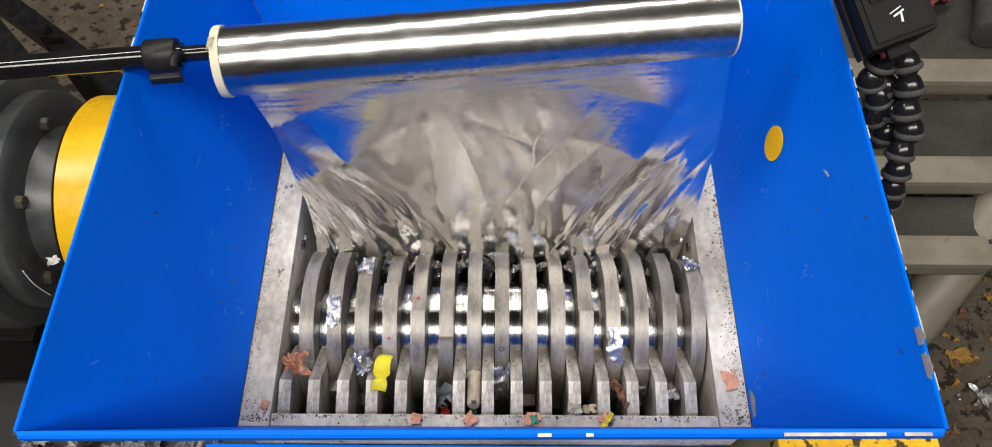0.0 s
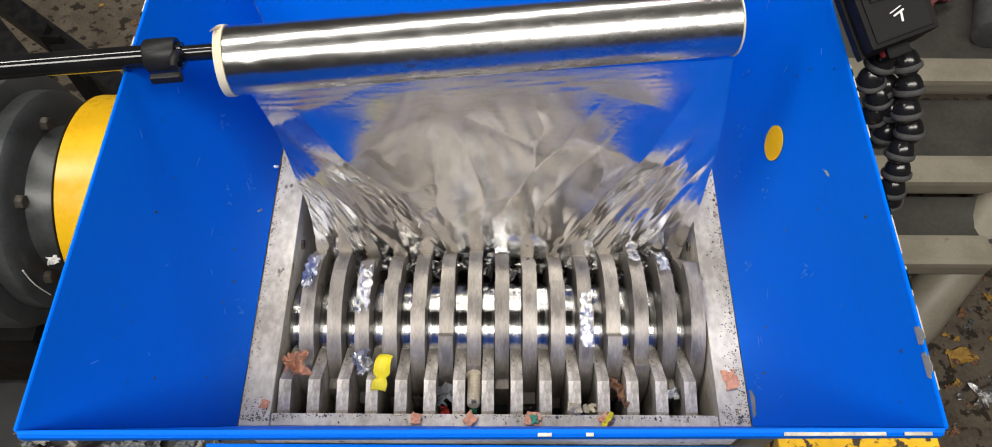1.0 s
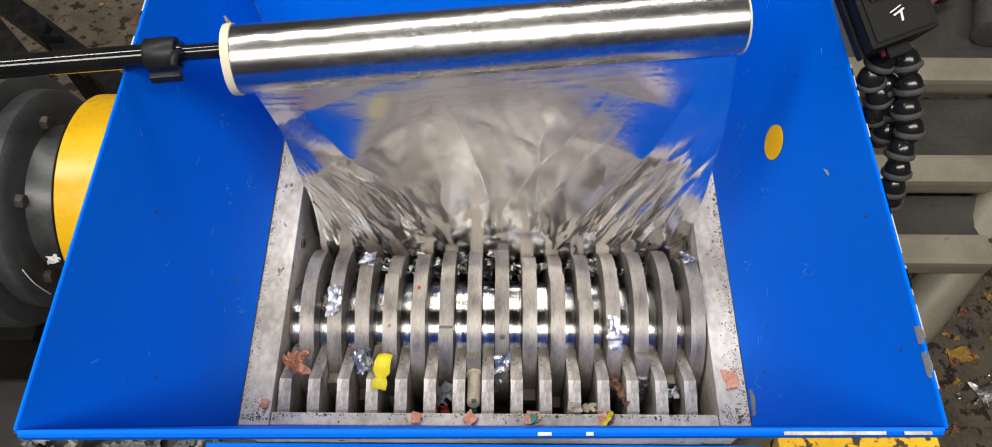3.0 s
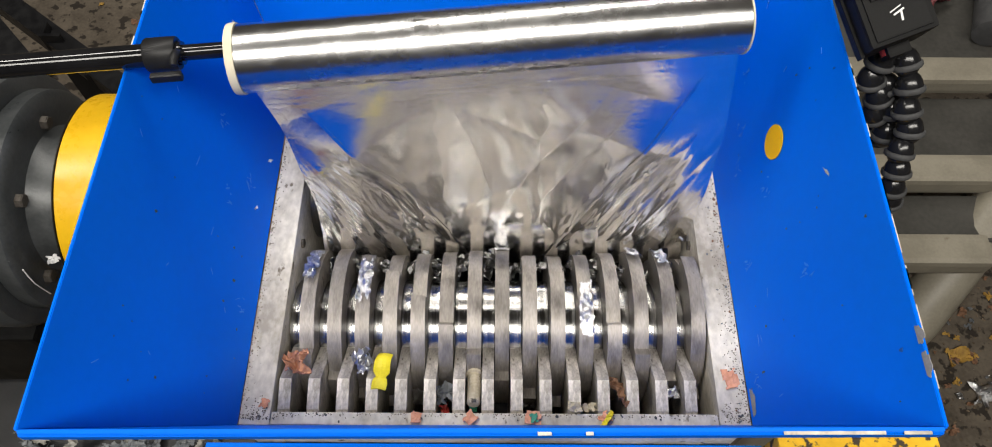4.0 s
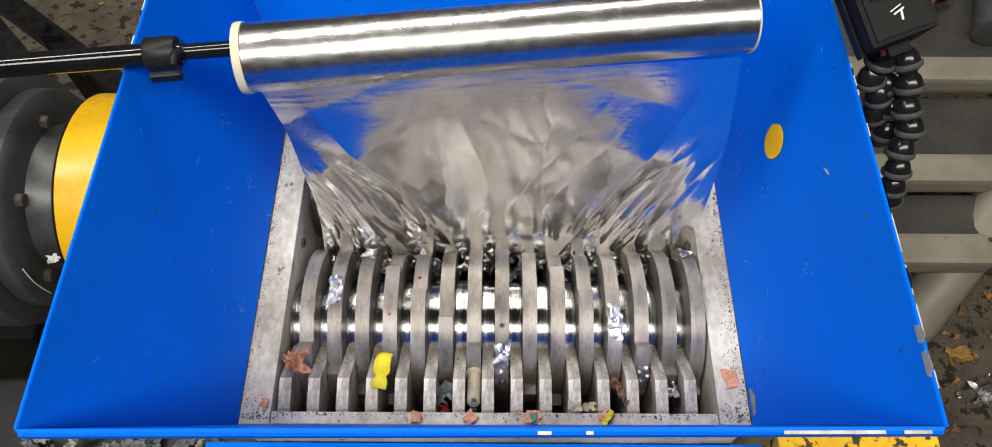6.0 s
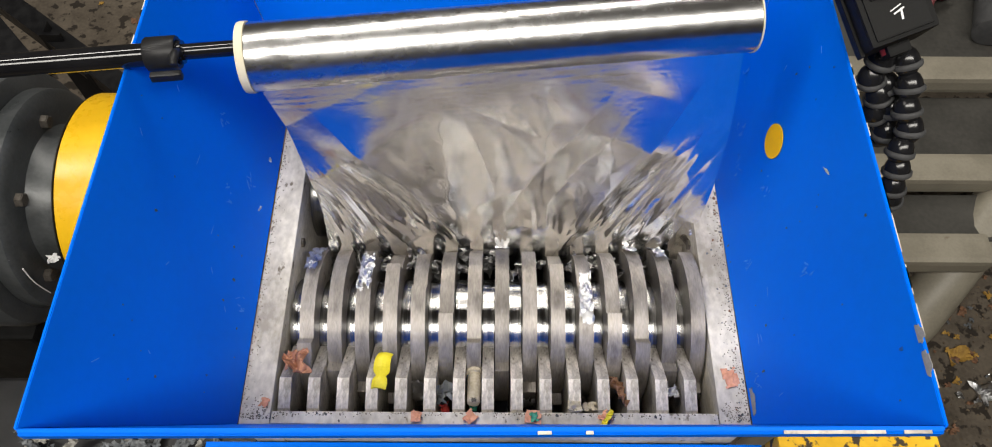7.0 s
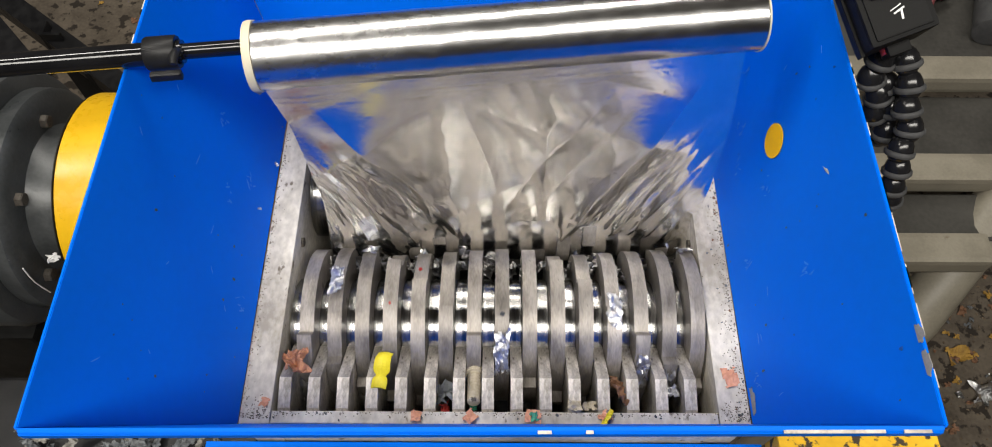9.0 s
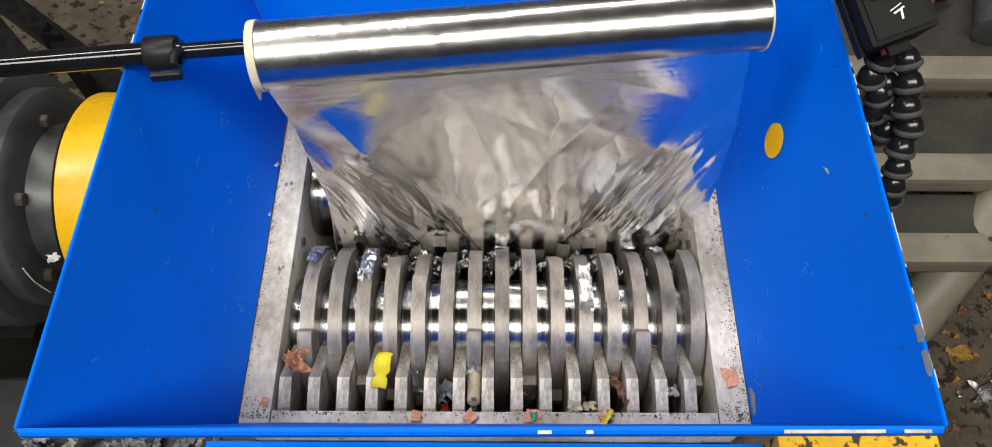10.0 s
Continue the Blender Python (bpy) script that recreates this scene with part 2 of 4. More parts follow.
def build_hopper():
    hop = thing("hopper", "blue painted sheet-steel feed hopper with chipped rim", "hopper", at=pose(0, 0, 0))
    for nm, a, b in (("left_panel", "bl", "fl"), ("back_panel", "br", "bl"), ("right_panel", "fr", "br"), ("front_panel", "fl", "fr")):
        part("side_panel" if nm[0] in "lr" else nm, slab((LOW[a], LOW[b], TOP[b], TOP[a]), -0.002, 0.0004), BLUE, hop)
    # folded rim, with worn bright edges
    for a, b, ox, oy in (("bl", "fl", -0.0024, 0), ("fr", "br", 0.0024, 0), ("fl", "fr", 0, -0.0028)):
        p, q = Vector(TOP[a]), Vector(TOP[b])
        o = Vector((ox, oy, 0))
        part("rim", slab((p - Vector((0, 0, 0.0015)) - o * 0.1, q - Vector((0, 0, 0.0015)) - o * 0.1, q + o - Vector((0, 0, 0.0015)), p + o - Vector((0, 0, 0.0015))), 0.0055, 0.0005, True), BLUE, hop)
    rnd = random.Random(4)
    for k in range(20):
        a, b = rnd.choice((("bl", "fl"), ("fr", "br")))
        s, ln = rnd.uniform(0.04, 0.92), rnd.uniform(0.003, 0.022)
        p, q = Vector(TOP[a]), Vector(TOP[b])
        d = (q - p).normalized()
        o = Vector((d.y, -d.x, 0)) * 0.0009
        c0 = Vector((0, 0, -0.0014))
        c = p.lerp(q, s) + c0 + o * 2.0
        part("worn_edge", slab((c - o * 0.6, c + d * ln - o * 0.6, c + d * ln + o, c + o), -0.0004, 0, True), EDGE, hop)
    # bare line along the side rim, next to the large chips
    for s0, s1 in ((0.050, 0.165), (0.585, 0.68)):
        p, q = Vector(TOP["fr"]), Vector(TOP["br"])
        c, e = p.lerp(q, s0) + Vector((0.0006, 0, -0.0012)), p.lerp(q, s1) + Vector((0.0006, 0, -0.0012))
        part("worn_edge", slab((c, e, e + Vector((0.0007, 0, 0)), c + Vector((0.0007, 0, 0))), -0.0005, 0, True), EDGE, hop)
    part("scratch", blob(0.0040, 0.0009, 907, 12, 0.0002), EDGE, hop, at=on_panel("fr", "br", 0.415, 0.775, 0.0002) @ pose(0, 0, 0, 0, 0, 28))
    # a long bare stretch of the front edge
    p, q = Vector(TOP["fl"]), Vector(TOP["fr"])
    for s0, s1 in ((0.825, 0.935), (0.955, 0.985), (0.56, 0.575), (0.612, 0.62)):
        c, e = p.lerp(q, s0), p.lerp(q, s1)
        part("worn_edge", slab((c + Vector((0, -0.0030, -0.0010)), e + Vector((0, -0.0030, -0.0010)), e + Vector((0, -0.0010, -0.0010)), c + Vector((0, -0.0010, -0.0010))), -0.0006, 0, True), EDGE, hop)
    # round yellow sticker on the right panel
    bm = bmesh.new()
    bmesh.ops.create_circle(bm, cap_ends=True, radius=0.0115, segments=40)
    ext = bmesh.ops.extrude_face_region(bm, geom=list(bm.faces))
    bmesh.ops.translate(bm, verts=[g for g in ext["geom"] if isinstance(g, bmesh.types.BMVert)], vec=(0, 0, 0.0005))
    part("sticker", bm, ORANGEYELLOW, hop, "round yellow sticker", at=on_panel("fr", "br", STICKER[0], STICKER[1], 0.0003))
    # chips, scratches and dirt
    for k in range(56):
        a, b = (("bl", "fl"), ("fr", "br"))[k % 2]
        m = on_panel(a, b, rnd.uniform(0.03, 0.97), rnd.uniform(0.04, 0.96) ** 1.3, 0.0002)
        size = rnd.uniform(0.0003, 0.0009)
        part("dirt_fleck", blob(size, size * rnd.uniform(0.6, 2.0), k, 8, 0.0003), (CAST, GREYBLUE, CAST)[k % 3], hop, at=m)
    for k in range(22):
        a, b = (("bl", "fl"), ("fr", "br"))[k % 2]
        m = on_panel(a, b, rnd.uniform(0.05, 0.95), rnd.uniform(0.1, 0.9), 0.0002) @ pose(0, 0, 0, 0, 0, rnd.uniform(0, 180))
        part("scratch", blob(rnd.uniform(0.0015, 0.004), 0.00025, k, 8, 0.0002), SCUFF, hop, at=m)
    # pale rubbed patches where scraps strike the walls
    for k, (a, b, s, h) in enumerate((("bl", "fl", 0.50, 0.33), ("bl", "fl", 0.36, 0.46), ("bl", "fl", 0.42, 0.20), ("fr", "br", 0.70, 0.30), ("fr", "br", 0.62, 0.22), ("fr", "br", 0.38, 0.17), ("fr", "br", 0.50, 0.40), ("fr", "br", 0.28, 0.55), ("bl", "fl", 0.72, 0.12), ("fr", "br", 0.10, 0.10), ("fr", "br", 0.80, 0.42))):
        for j in range(7):
            m = on_panel(a, b, s + rnd.uniform(-0.018, 0.018), h + rnd.uniform(-0.03, 0.03), 0.0001) @ pose(0, 0, 0, 0, 0, rnd.uniform(40, 130))
            part("rubbed_patch", blob(rnd.uniform(0.0006, 0.0030), rnd.uniform(0.0002, 0.0007), 10 * k + j, 10, 0.0002), RUBBED, hop, at=m)
    for s, h, rx, ry in ((0.114, 0.993, 0.0046, 0.0040), (0.076, 0.993, 0.0062, 0.0036), (0.052, 0.03, 0.009, 0.0045)):
        chip = blob(rx, ry, int(s * 100), 24, 0.0003, 0.16)
        for v in chip.verts:
            v.co.y = min(v.co.y, 0.0010)
        part("paint_chip", chip, BARE, hop, at=on_panel("fr", "br", s, h, 0.0002))
    return hop


STICKER = (0.569, 0.514)
RUBBED = surface("rubbed_paint", (0.0, 0.155, 0.70), (0.04, 0.21, 0.76), 0.55, 0, 200, 900, 0.1)
GREYBLUE = surface("dulled_paint", (0.0, 0.05, 0.26), (0.01, 0.07, 0.32), 0.6, 0, 200, 900, 0.1)
ORANGEYELLOW = surface("sticker_yellow", (0.86, 0.46, 0.004), (0.93, 0.52, 0.006), 0.5, 0, 60, 400, 0.05, (0.25, 0.13, 0.01), 180, 0.72, spec=0.2)
SCUFF = surface("scuffed_paint", (0.01, 0.16, 0.68), (0.10, 0.26, 0.78), 0.6, 0, 200, 900, 0.2)
build_hopper()


# ---- cutting chamber ----
SHAFT_Y, SHAFT_Z, REAR_Y = 0.215, CH - 0.025, 0.330
PITCH, DISC_X, FINGER_X = 0.0192, -0.1298, -0.1392
INNER = 0.1462


def build_chamber():
    ch = thing("cutting_chamber", "bare scratched steel shredder chamber frame with comb fingers", "shredder chamber")
    zb = CH - 0.16
    part("side_plate", box(-0.1660, -INNER, 0.1285, 0.404, zb, DECK, 0.0008), PLATE, ch)
    part("side_plate", box(INNER, 0.1662, 0.1300, 0.404, zb, DECK, 0.0008), PLATE, ch)
    part("front_bar", box(-INNER + 0.0005, INNER - 0.0005, 0.1290, 0.1372, zb, DECK - 0.0006, 0.0008), PLATE, ch)
    part("back_bar", box(-INNER + 0.0005, INNER - 0.0005, 0.3950, 0.4036, zb, DECK - 0.0006, 0.0008), PLATE, ch)
    part("bottom_plate", box(-INNER, INNER, 0.138, 0.395, zb - 0.004, zb, 0), CAST, ch)
    # comb fingers between the discs: a bevelled end towards the drum and a ridge running to the front bar
    outline = [(0.1374, CH - 0.10), (0.1374, CH + 0.0155), (0.1400, CH + 0.0180), (0.1595, CH + 0.0225), (0.1900, CH - 0.001), (0.1850, CH - 0.012), (0.1790, CH - 0.03), (0.1900, CH - 0.06), (0.185, CH - 0.10)]
    first = part("finger", prism(outline, -0.0040, 0.0040, 0.0007), FINGER, ch, at=pose(FINGER_X, 0, 0))
    back = [(0.5323 - y, z) for y, z in outline]
    rear = part("finger", prism(back, -0.0040, 0.0040, 0.0007), FINGER, ch, at=pose(DISC_X, 0, 0))
    for k in range(1, 15):
        shared("finger", first, ch, pose(FINGER_X + k * PITCH, 0, 0))
        shared("finger", rear, ch, pose(DISC_X + k * PITCH, 0, 0))
    # bolt heads on the inner faces
    for y, z in ((0.270, CH + 0.004),):
        part("bolt", lathe([(0, 0.004), (0.0015, 0.004), (0.002, 0.003)], 6), BOLT, ch, at=pose(-INNER, y, z))
        part("bolt", lathe([(0, 0.004), (0.0015, 0.004), (0.002, 0.003)], 6), BOLT, ch, at=pose(INNER - 0.002, y, z))
    return ch


build_chamber()


def disc_mesh(tip, tail, hooks=3, half=0.0049):
    """A cutter disc: each hook's tip leads, and its back falls away to the next."""
    steps = 26
    out = []
    for h in range(hooks):
        for i in range(steps):
            f = i / (steps - 1)
            a = radians(360 / hooks * (h + f * 0.985))
            r = tip - (tip - tail) * min(1, f * 1.05)
            out.append((r * math.cos(a), r * math.sin(a)))
    return prism(out, -half, half, 0.0005)


def build_shaft(y, x_first, sign, count, label):
    """A shaft about the x axis; sign: which way its hooks lead."""
    sh = thing("cutter_shaft", label, "cutter shaft", "cutter shafts", at=pose(0, y, SHAFT_Z))
    prof = [(-INNER + 0.001, 0.0349)]
    for k in range(count):
        xc = x_first + k * PITCH
        prof += [(xc - 0.0054, 0.0349), (xc - 0.0050, 0.0343), (xc + 0.0050, 0.0343), (xc + 0.0054, 0.0349)]
    prof = sorted(prof + [(INNER - 0.001, 0.0349)])
    prof = [p for p in prof if abs(p[0]) < INNER - 0.0005]
    part("drum", lathe(prof, 96), DRUM, sh, smooth=True)
    first = None
    for k in range(count):
        m = pose(x_first + k * PITCH, 0, 0, sign * DISC_STEP * k + (DISC_PHASE if sign > 0 else 40), 0, 0)
        if first is None:
            first = part("cutter_disc", disc_mesh(0.0585, 0.0510), STEEL, sh, smooth=True, at=m)
            if sign < 0:
                for v in first.data.vertices:
                    v.co.y = -v.co.y
                first.data.flip_normals()
        else:
            shared("cutter_disc", first, sh, m)
    return sh


SPIN = 122.4                       # degrees a second
DISC_STEP = 19.9                   # degrees from disc to disc
DISC_PHASE = 52.7 - 19.9 * 3 + SPIN * 1.2
front_shaft = build_shaft(SHAFT_Y, DISC_X, 1, 15, "steel cutter shaft with hooked discs and polished spacers")
rear_shaft = build_shaft(REAR_Y, FINGER_X + PITCH - 0.0004, -1, 14, "steel cutter shaft half hidden behind the foil")

# ---- foil roll on its rod ----
ROD_A, ROD_B = Vector((-0.62, 0.238, RIM + 0.0068)), Vector((0.23, 0.332, RIM + 0.0068))
ROD_DIR = (ROD_B - ROD_A).normalized()
ROD_TURN = math.degrees(math.atan2(ROD_DIR.y, ROD_DIR.x))
ROLL_R = 0.0192


def rod_at(x):
    return ROD_A + ROD_DIR * ((x - ROD_A.x) / ROD_DIR.x)


def build_rod():
    rod = thing("support_rod", "black telescopic rod laid across the hopper rim", "rod")
    part("thick_tube", tube([rod_at(-0.62), rod_at(-0.172)], 0.0064, 40), ROD, rod, smooth=True)
    part("thin_tube", tube([rod_at(-0.18), rod_at(0.128)], 0.0044, 40), ROD, rod, smooth=True)
    # clip: a collar with a hooked jaw below
    m = Matrix.Translation(rod_at(-0.183)) @ pose(0, 0, 0, 0, 0, ROD_TURN)
    clip = part("clip", lathe([(-0.0085, 0.0068), (-0.0085, 0.0088), (-0.0075, 0.0094), (0.0075, 0.0094), (0.0085, 0.0088), (0.0085, 0.0068)], 28, True), BLACK, rod, "black plastic rod clip", smooth=True, at=m)
    part("jaw", box(-0.0065, 0.0105, -0.0152, -0.0112, -0.006, -0.001, 0.0012), BLACK, clip)
    part("hook", tube([(0.0098, -0.0125 + 0.0115 * math.sin(a), -0.0035 + 0.0120 * math.cos(a) * (1 if a < 1.6 else 0.3)) for a in [0.25 * i - 0.3 for i in range(8)]], [0.0016, 0.0022, 0.0025, 0.0025, 0.0025, 0.0024, 0.0022, 0.0015], 10), BLACK, clip, smooth=True)
    return rod


build_rod()


def build_roll():
    roll = thing("foil_roll", "roll of aluminium foil on a cream cardboard core", "foil roll", at=pose(0, 0, 0))
    n = 150
    prof = [(-0.1465, 0.0165), (-0.1465, ROLL_R - 0.0006)]
    prof += [(-0.1465 + 0.2855 * i / n, ROLL_R + 0.00006 * math.sin(i * 0.43) + 0.00004 * math.sin(i * 0.17)) for i in range(n + 1)]
    prof += [(0.1390, ROLL_R - 0.0006), (0.1390, 0.0165)]
    bm = lathe(prof, 144, True)
    for v in bm.verts:
        rad = math.hypot(v.co.y, v.co.z)
        if rad > ROLL_R - 0.0003:
            a = math.atan2(v.co.z, v.co.y)
            c = Vector((v.co.x * 22, math.cos(a) * 1.6, math.sin(a) * 1.6))
            d = 0.00006 * noise.noise(c) + 0.00004 * noise.noise(c * 3.1)
            d += 0.0007 * math.exp(-abs(v.co.x + 0.046 + 0.004 * math.sin(2 * a)) * 420) * max(0.0, math.sin(a * 1.5 + 0.6))
            d += 0.0006 * math.exp(-abs(v.co.x + 0.128 + 0.006 * math.sin(3 * a)) * 300) * max(0.0, noise.noise(c * 1.7))
            v.co.y *= 1 + d / rad
            v.co.z *= 1 + d / rad
    part("wound_foil", bm, FOILROLL, roll, smooth=True)
    core = part("core", lathe([(-0.1515, 0.0150), (-0.1515, 0.0196), (-0.1502, 0.0200), (-0.1468, 0.0200), (-0.1468, 0.0162), (0.1393, 0.0162), (0.1393, 0.0198), (0.1403, 0.0196), (0.1403, 0.0150)], 56, True), CARD, roll, "cream cardboard core")
    flap = bmesh.new()
    rows = []
    for i in range(7):
        f = i / 6
        a = radians(80 + 26 * f)
        r = 0.0200 + 0.0042 * f * f
        wd = 0.0045 * (1 - 0.75 * f)
        rows.append([flap.verts.new((x, r * math.cos(a), r * math.sin(a))) for x in (-0.1518, -0.1518 + wd)])
    for p, q in zip(rows, rows[1:]):
        flap.faces.new((p[0], p[1], q[1], q[0]))
    bmesh.ops.solidify(flap, geom=list(flap.faces), thickness=0.0005)
    part("torn_flap", flap, CARD, core)
    return roll


foil_roll = build_roll()


def roll_pose(t):
    """The roll slides along the rod as it unwinds, hanging a little below it."""
    c = rod_at(-0.0045 + ROLL_SLIDE * t / 10.0)
    return Matrix.Translation(c + Vector((0, 0, -0.0085))) @ pose(0, 0, 0, 0, 0, ROD_TURN) @ pose(0, 0, 0, ROLL_SPIN * (t - 1.05), 0, 0)


ROLL_SLIDE, ROLL_SPIN = 0.0185, 335.0

# ---- foil sheet: rigid gores that sway between the roll and the cutters ----
TOP_L, TOP_R = Vector((-0.1420, 0.2765, 0.977)), Vector((0.1355, 0.3075, 0.977))
BOT_L, BOT_R = Vector((-0.137, 0.2610, CH - 0.028)), Vector((0.134, 0.2640, CH - 0.028))
# billows: where the sheet swells towards the front: centre u, w; half width, depth in w; rise; slant
BILLOWS = ((0.07, 0.24, 0.28, 0.24, 0.0080, 0.60), (0.80, 0.26, 0.20, 0.22, 0.0072, -0.60), (0.97, 0.34, 0.13, 0.40, 0.0050, -0.3),
           (0.40, 0.66, 0.22, 0.34, 0.0022, 0.5), (0.64, 0.66, 0.16, 0.30, 0.0022, -0.6))
PULLS = ((0.03, 3), (0.17, 5), (0.30, 4), (0.43, 3), (0.57, 4), (0.72, 5), (0.83, 4), (0.96, 3))
KINKS = (((0.40, 0.20), (0.47, 0.62), 0.0012), ((0.52, 0.66), (0.70, 0.22), 0.0020), ((0.60, 0.70), (0.76, 0.30), -0.0016), ((0.34, 0.74), (0.60, 0.56), 0.0012),
         ((0.78, 0.62), (0.94, 0.36), 0.0022), ((0.84, 0.68), (0.97, 0.52), -0.0018), ((0.06, 0.40), (0.20, 0.78), 0.0018), ((0.44, 0.20), (0.58, 0.36), -0.0011))


def ridge(x):
    """A triangle wave from -0.5 to 0.5."""
    x = x % 1.0
    return 0.5 - abs(2 * x - 1)


def smooth(a, b, x):
    if a > b:
        return 1 - smooth(b, a, x)
    x = min(1, max(0, (x - a) / (b - a)))
    return x * x * (3 - 2 * x)


def seam_left(w):
    return 0.03 + 0.40 * w


def seam_right(w):
    return 0.97 - 0.36 * w


def seam_middle(w):
    return 0.47 + 0.05 * w


def foil_point(u, w):
    """u across, w from the roll down to the cutters."""
    top = TOP_L.lerp(TOP_R, u)
    bot = BOT_L.lerp(BOT_R, u)
    p = top.lerp(bot, w)
    p.x += 0.010 * math.sin(math.pi * w) * u ** 4 + 0.010 * math.sin(math.pi * w) * (1 - u) ** 6
    # hangs straight from the roll and turns into the nip at the end
    lin = 0.15 + 0.40 * u
    p.y = top.y - (top.y - bot.y) * (lin * w + (1 - lin) * smooth(0.45, 1.10, w) / smooth(0.48, 1.10, 1.0))
    h = 0.0028 * noise.noise(Vector((u * 2.6 + 3.1, w * 2.2, 1.3))) * smooth(0.05, 0.5, w)
    h += 0.0008 * noise.noise(Vector((u * 6.0 - 1.1 * w, w * 4.5, 7.7))) * smooth(0.05, 0.4, w)
    # billows with flat faces
    out = 0.0
    for uc, wc, du, dw, rise, slant in BILLOWS:
        x = abs(u - uc + 0.02 * noise.noise(Vector((u * 3, w * 9, uc)))) / du
        if x < 1:
            f = (w - wc + slant * (u - uc)) / dw + 0.5
            out += rise * min(1.0, 1.35 * (1 - x)) * (0.35 * smooth(0, 1, f) + 0.65 * min(1.0, max(0.0, f)))
    h += out * smooth(1.02, 0.80, w)
    # the middle hangs back from the roll
    h -= 0.0050 * smooth(0.0, 0.42, w) * smooth(0.05, 0.24, u) * smooth(0.96, 0.70, u)
    # two long tension folds from the upper corners
    d_l, d_r = u - seam_left(w), seam_right(w) - u
    for d in (d_l, d_r):
        h += 0.0060 * math.exp(-abs(d) * 24) * smooth(0.05, 0.4, w) * (1 - 0.5 * w)
        h -= 0.0035 * math.exp(-((d + 0.07) * 20) ** 2) * smooth(0.1, 0.5, w)
    # fans of sharp folds above each point where the cutters pull
    total, fan = 0.0, 0.0
    for k, (c, n) in enumerate(PULLS):
        du, dw = (u - c) * 1.55, (1.06 - w)
        r = math.hypot(du, dw)
        wt = math.exp(-((u - c) / 0.10) ** 2)
        ang = math.atan2(du, dw)
        fold = ridge(ang * n * 0.42 + 0.37 * k + 0.2 * noise.noise(Vector((u * 4, w * 4, k))))
        fold += 0.22 * ridge(ang * n * 1.13 + 0.31 * k)
        fan += wt * fold * 0.030 * r * math.exp(-r / 0.20)
        total += wt
    h += fan / (total + 0.05) * (0.18 + 1.2 * abs(u - 0.5))
    # straight creases along the pull: slanting in the flanks, upright in the middle
    flank = max(smooth(0.05, -0.05, d_l), smooth(0.05, -0.05, d_r))
    side = u if u < 0.5 else 1.37 - u
    warp = 0.35 * noise.noise(Vector((side * 4, w * 2.4, 2.2)))
    across = side - (0.30 + 0.12 * warp) * w
    gate = 0.35 + 0.65 * smooth(-0.25, 0.3, noise.noise(Vector((across * 7, w * 4.0, 5.5))))
    crease = 0.0030 * ridge(across * 7.5 + 1.6 * warp) + 0.0012 * ridge(across * 19 + 2.6 * warp) + 0.0005 * ridge(across * 44 - 3.2 * warp)
    h += crease * flank * gate * smooth(0.22, 0.62, w)
    up = u + 0.03 * noise.noise(Vector((u * 4, w * 5, 9.4)))
    crease = 0.0026 * ridge(up * 13) + 0.0011 * ridge(up * 31 + 0.4 * w) + 0.0005 * ridge(up * 59 - 0.7 * w)
    h += crease * (1 - flank) * gate * 0.7 * smooth(0.66, 1.0, w)
    # small dents where the sheet has been crushed
    cell = noise.voronoi(Vector((u * 13 + w * 3, w * 9, 0.4)))[0]
    h += 0.0012 * (cell[1] - cell[0]) * smooth(0.55, 0.9, w)
    # a few straight kinks across the smooth middle
    for (u1, w1), (u2, w2), size in KINKS:
        du, dw = u2 - u1, (w2 - w1) * 0.65
        ln = math.hypot(du, dw)
        along = ((u - u1) * du + (w - w1) * 0.65 * dw) / (ln * ln)
        away = ((u - u1) * dw - (w - w1) * 0.65 * du) / ln
        if -0.3 < along < 1.3:
            taper = smooth(-0.3, 0.3, along) * smooth(1.3, 0.7, along)
            h += 0.75 * size * taper * math.exp(-abs(away) * 34)
    # fine creases just below the roll
    h += 0.00030 * noise.noise(Vector((u * 9, w * 140, 3.3))) * max(0, 1 - abs(w - 0.06) * 20)
    p.y -= h
    p.z += 0.010 * w ** 6 * noise.noise(Vector((u * 14, 0.5, 4.0)))
    dz = p.z - SHAFT_Z
    if dz < 0.0660:
        p.y = min(p.y, REAR_Y - math.sqrt(0.0660 ** 2 - dz * dz))
    return p


foil_sheet = thing("foil_sheet", "crumpled shiny aluminium foil sheet drawn into the cutters", "foil sheet")
foil_parts = []


def build_gore(name, edge_a, edge_b, nu, back):
    """A piece of the sheet between two edges, which are functions of w."""
    bm = bmesh.new()
    nw = 150
    hinge = foil_point((edge_a(0) + edge_b(0)) / 2, 0.0)
    rows = []
    for j in range(nw + 1):
        w = j / nw
        a, b = edge_a(w), edge_b(w)
        rows.append([bm.verts.new(foil_point(min(1, max(0, a + (b - a) * i / nu)), w) - hinge) for i in range(nu + 1)])
    for p, q in zip(rows, rows[1:]):
        for i in range(nu):
            bm.faces.new((p[i], p[i + 1], q[i + 1], q[i]))
    ob = part(name, bm, FOIL, foil_sheet, smooth=True, at=Matrix.Translation(hinge))
    foil_parts.append((ob, hinge + Vector((0, back, 0)), len(foil_parts)))


# four rigid pieces that meet along the long folds
build_gore("foil_flank", lambda w: 0.0, lambda w: seam_left(w) + 0.008, 110, 0.0003)
build_gore("foil_middle", lambda w: seam_left(w) - 0.004, lambda w: seam_middle(w) + 0.004, 110, 0.0)
build_gore("foil_middle", lambda w: seam_middle(w) - 0.004, lambda w: seam_right(w) + 0.004, 110, 0.0002)
build_gore("foil_flank", lambda w: seam_right(w) - 0.008, lambda w: 1.0, 110, 0.0003)


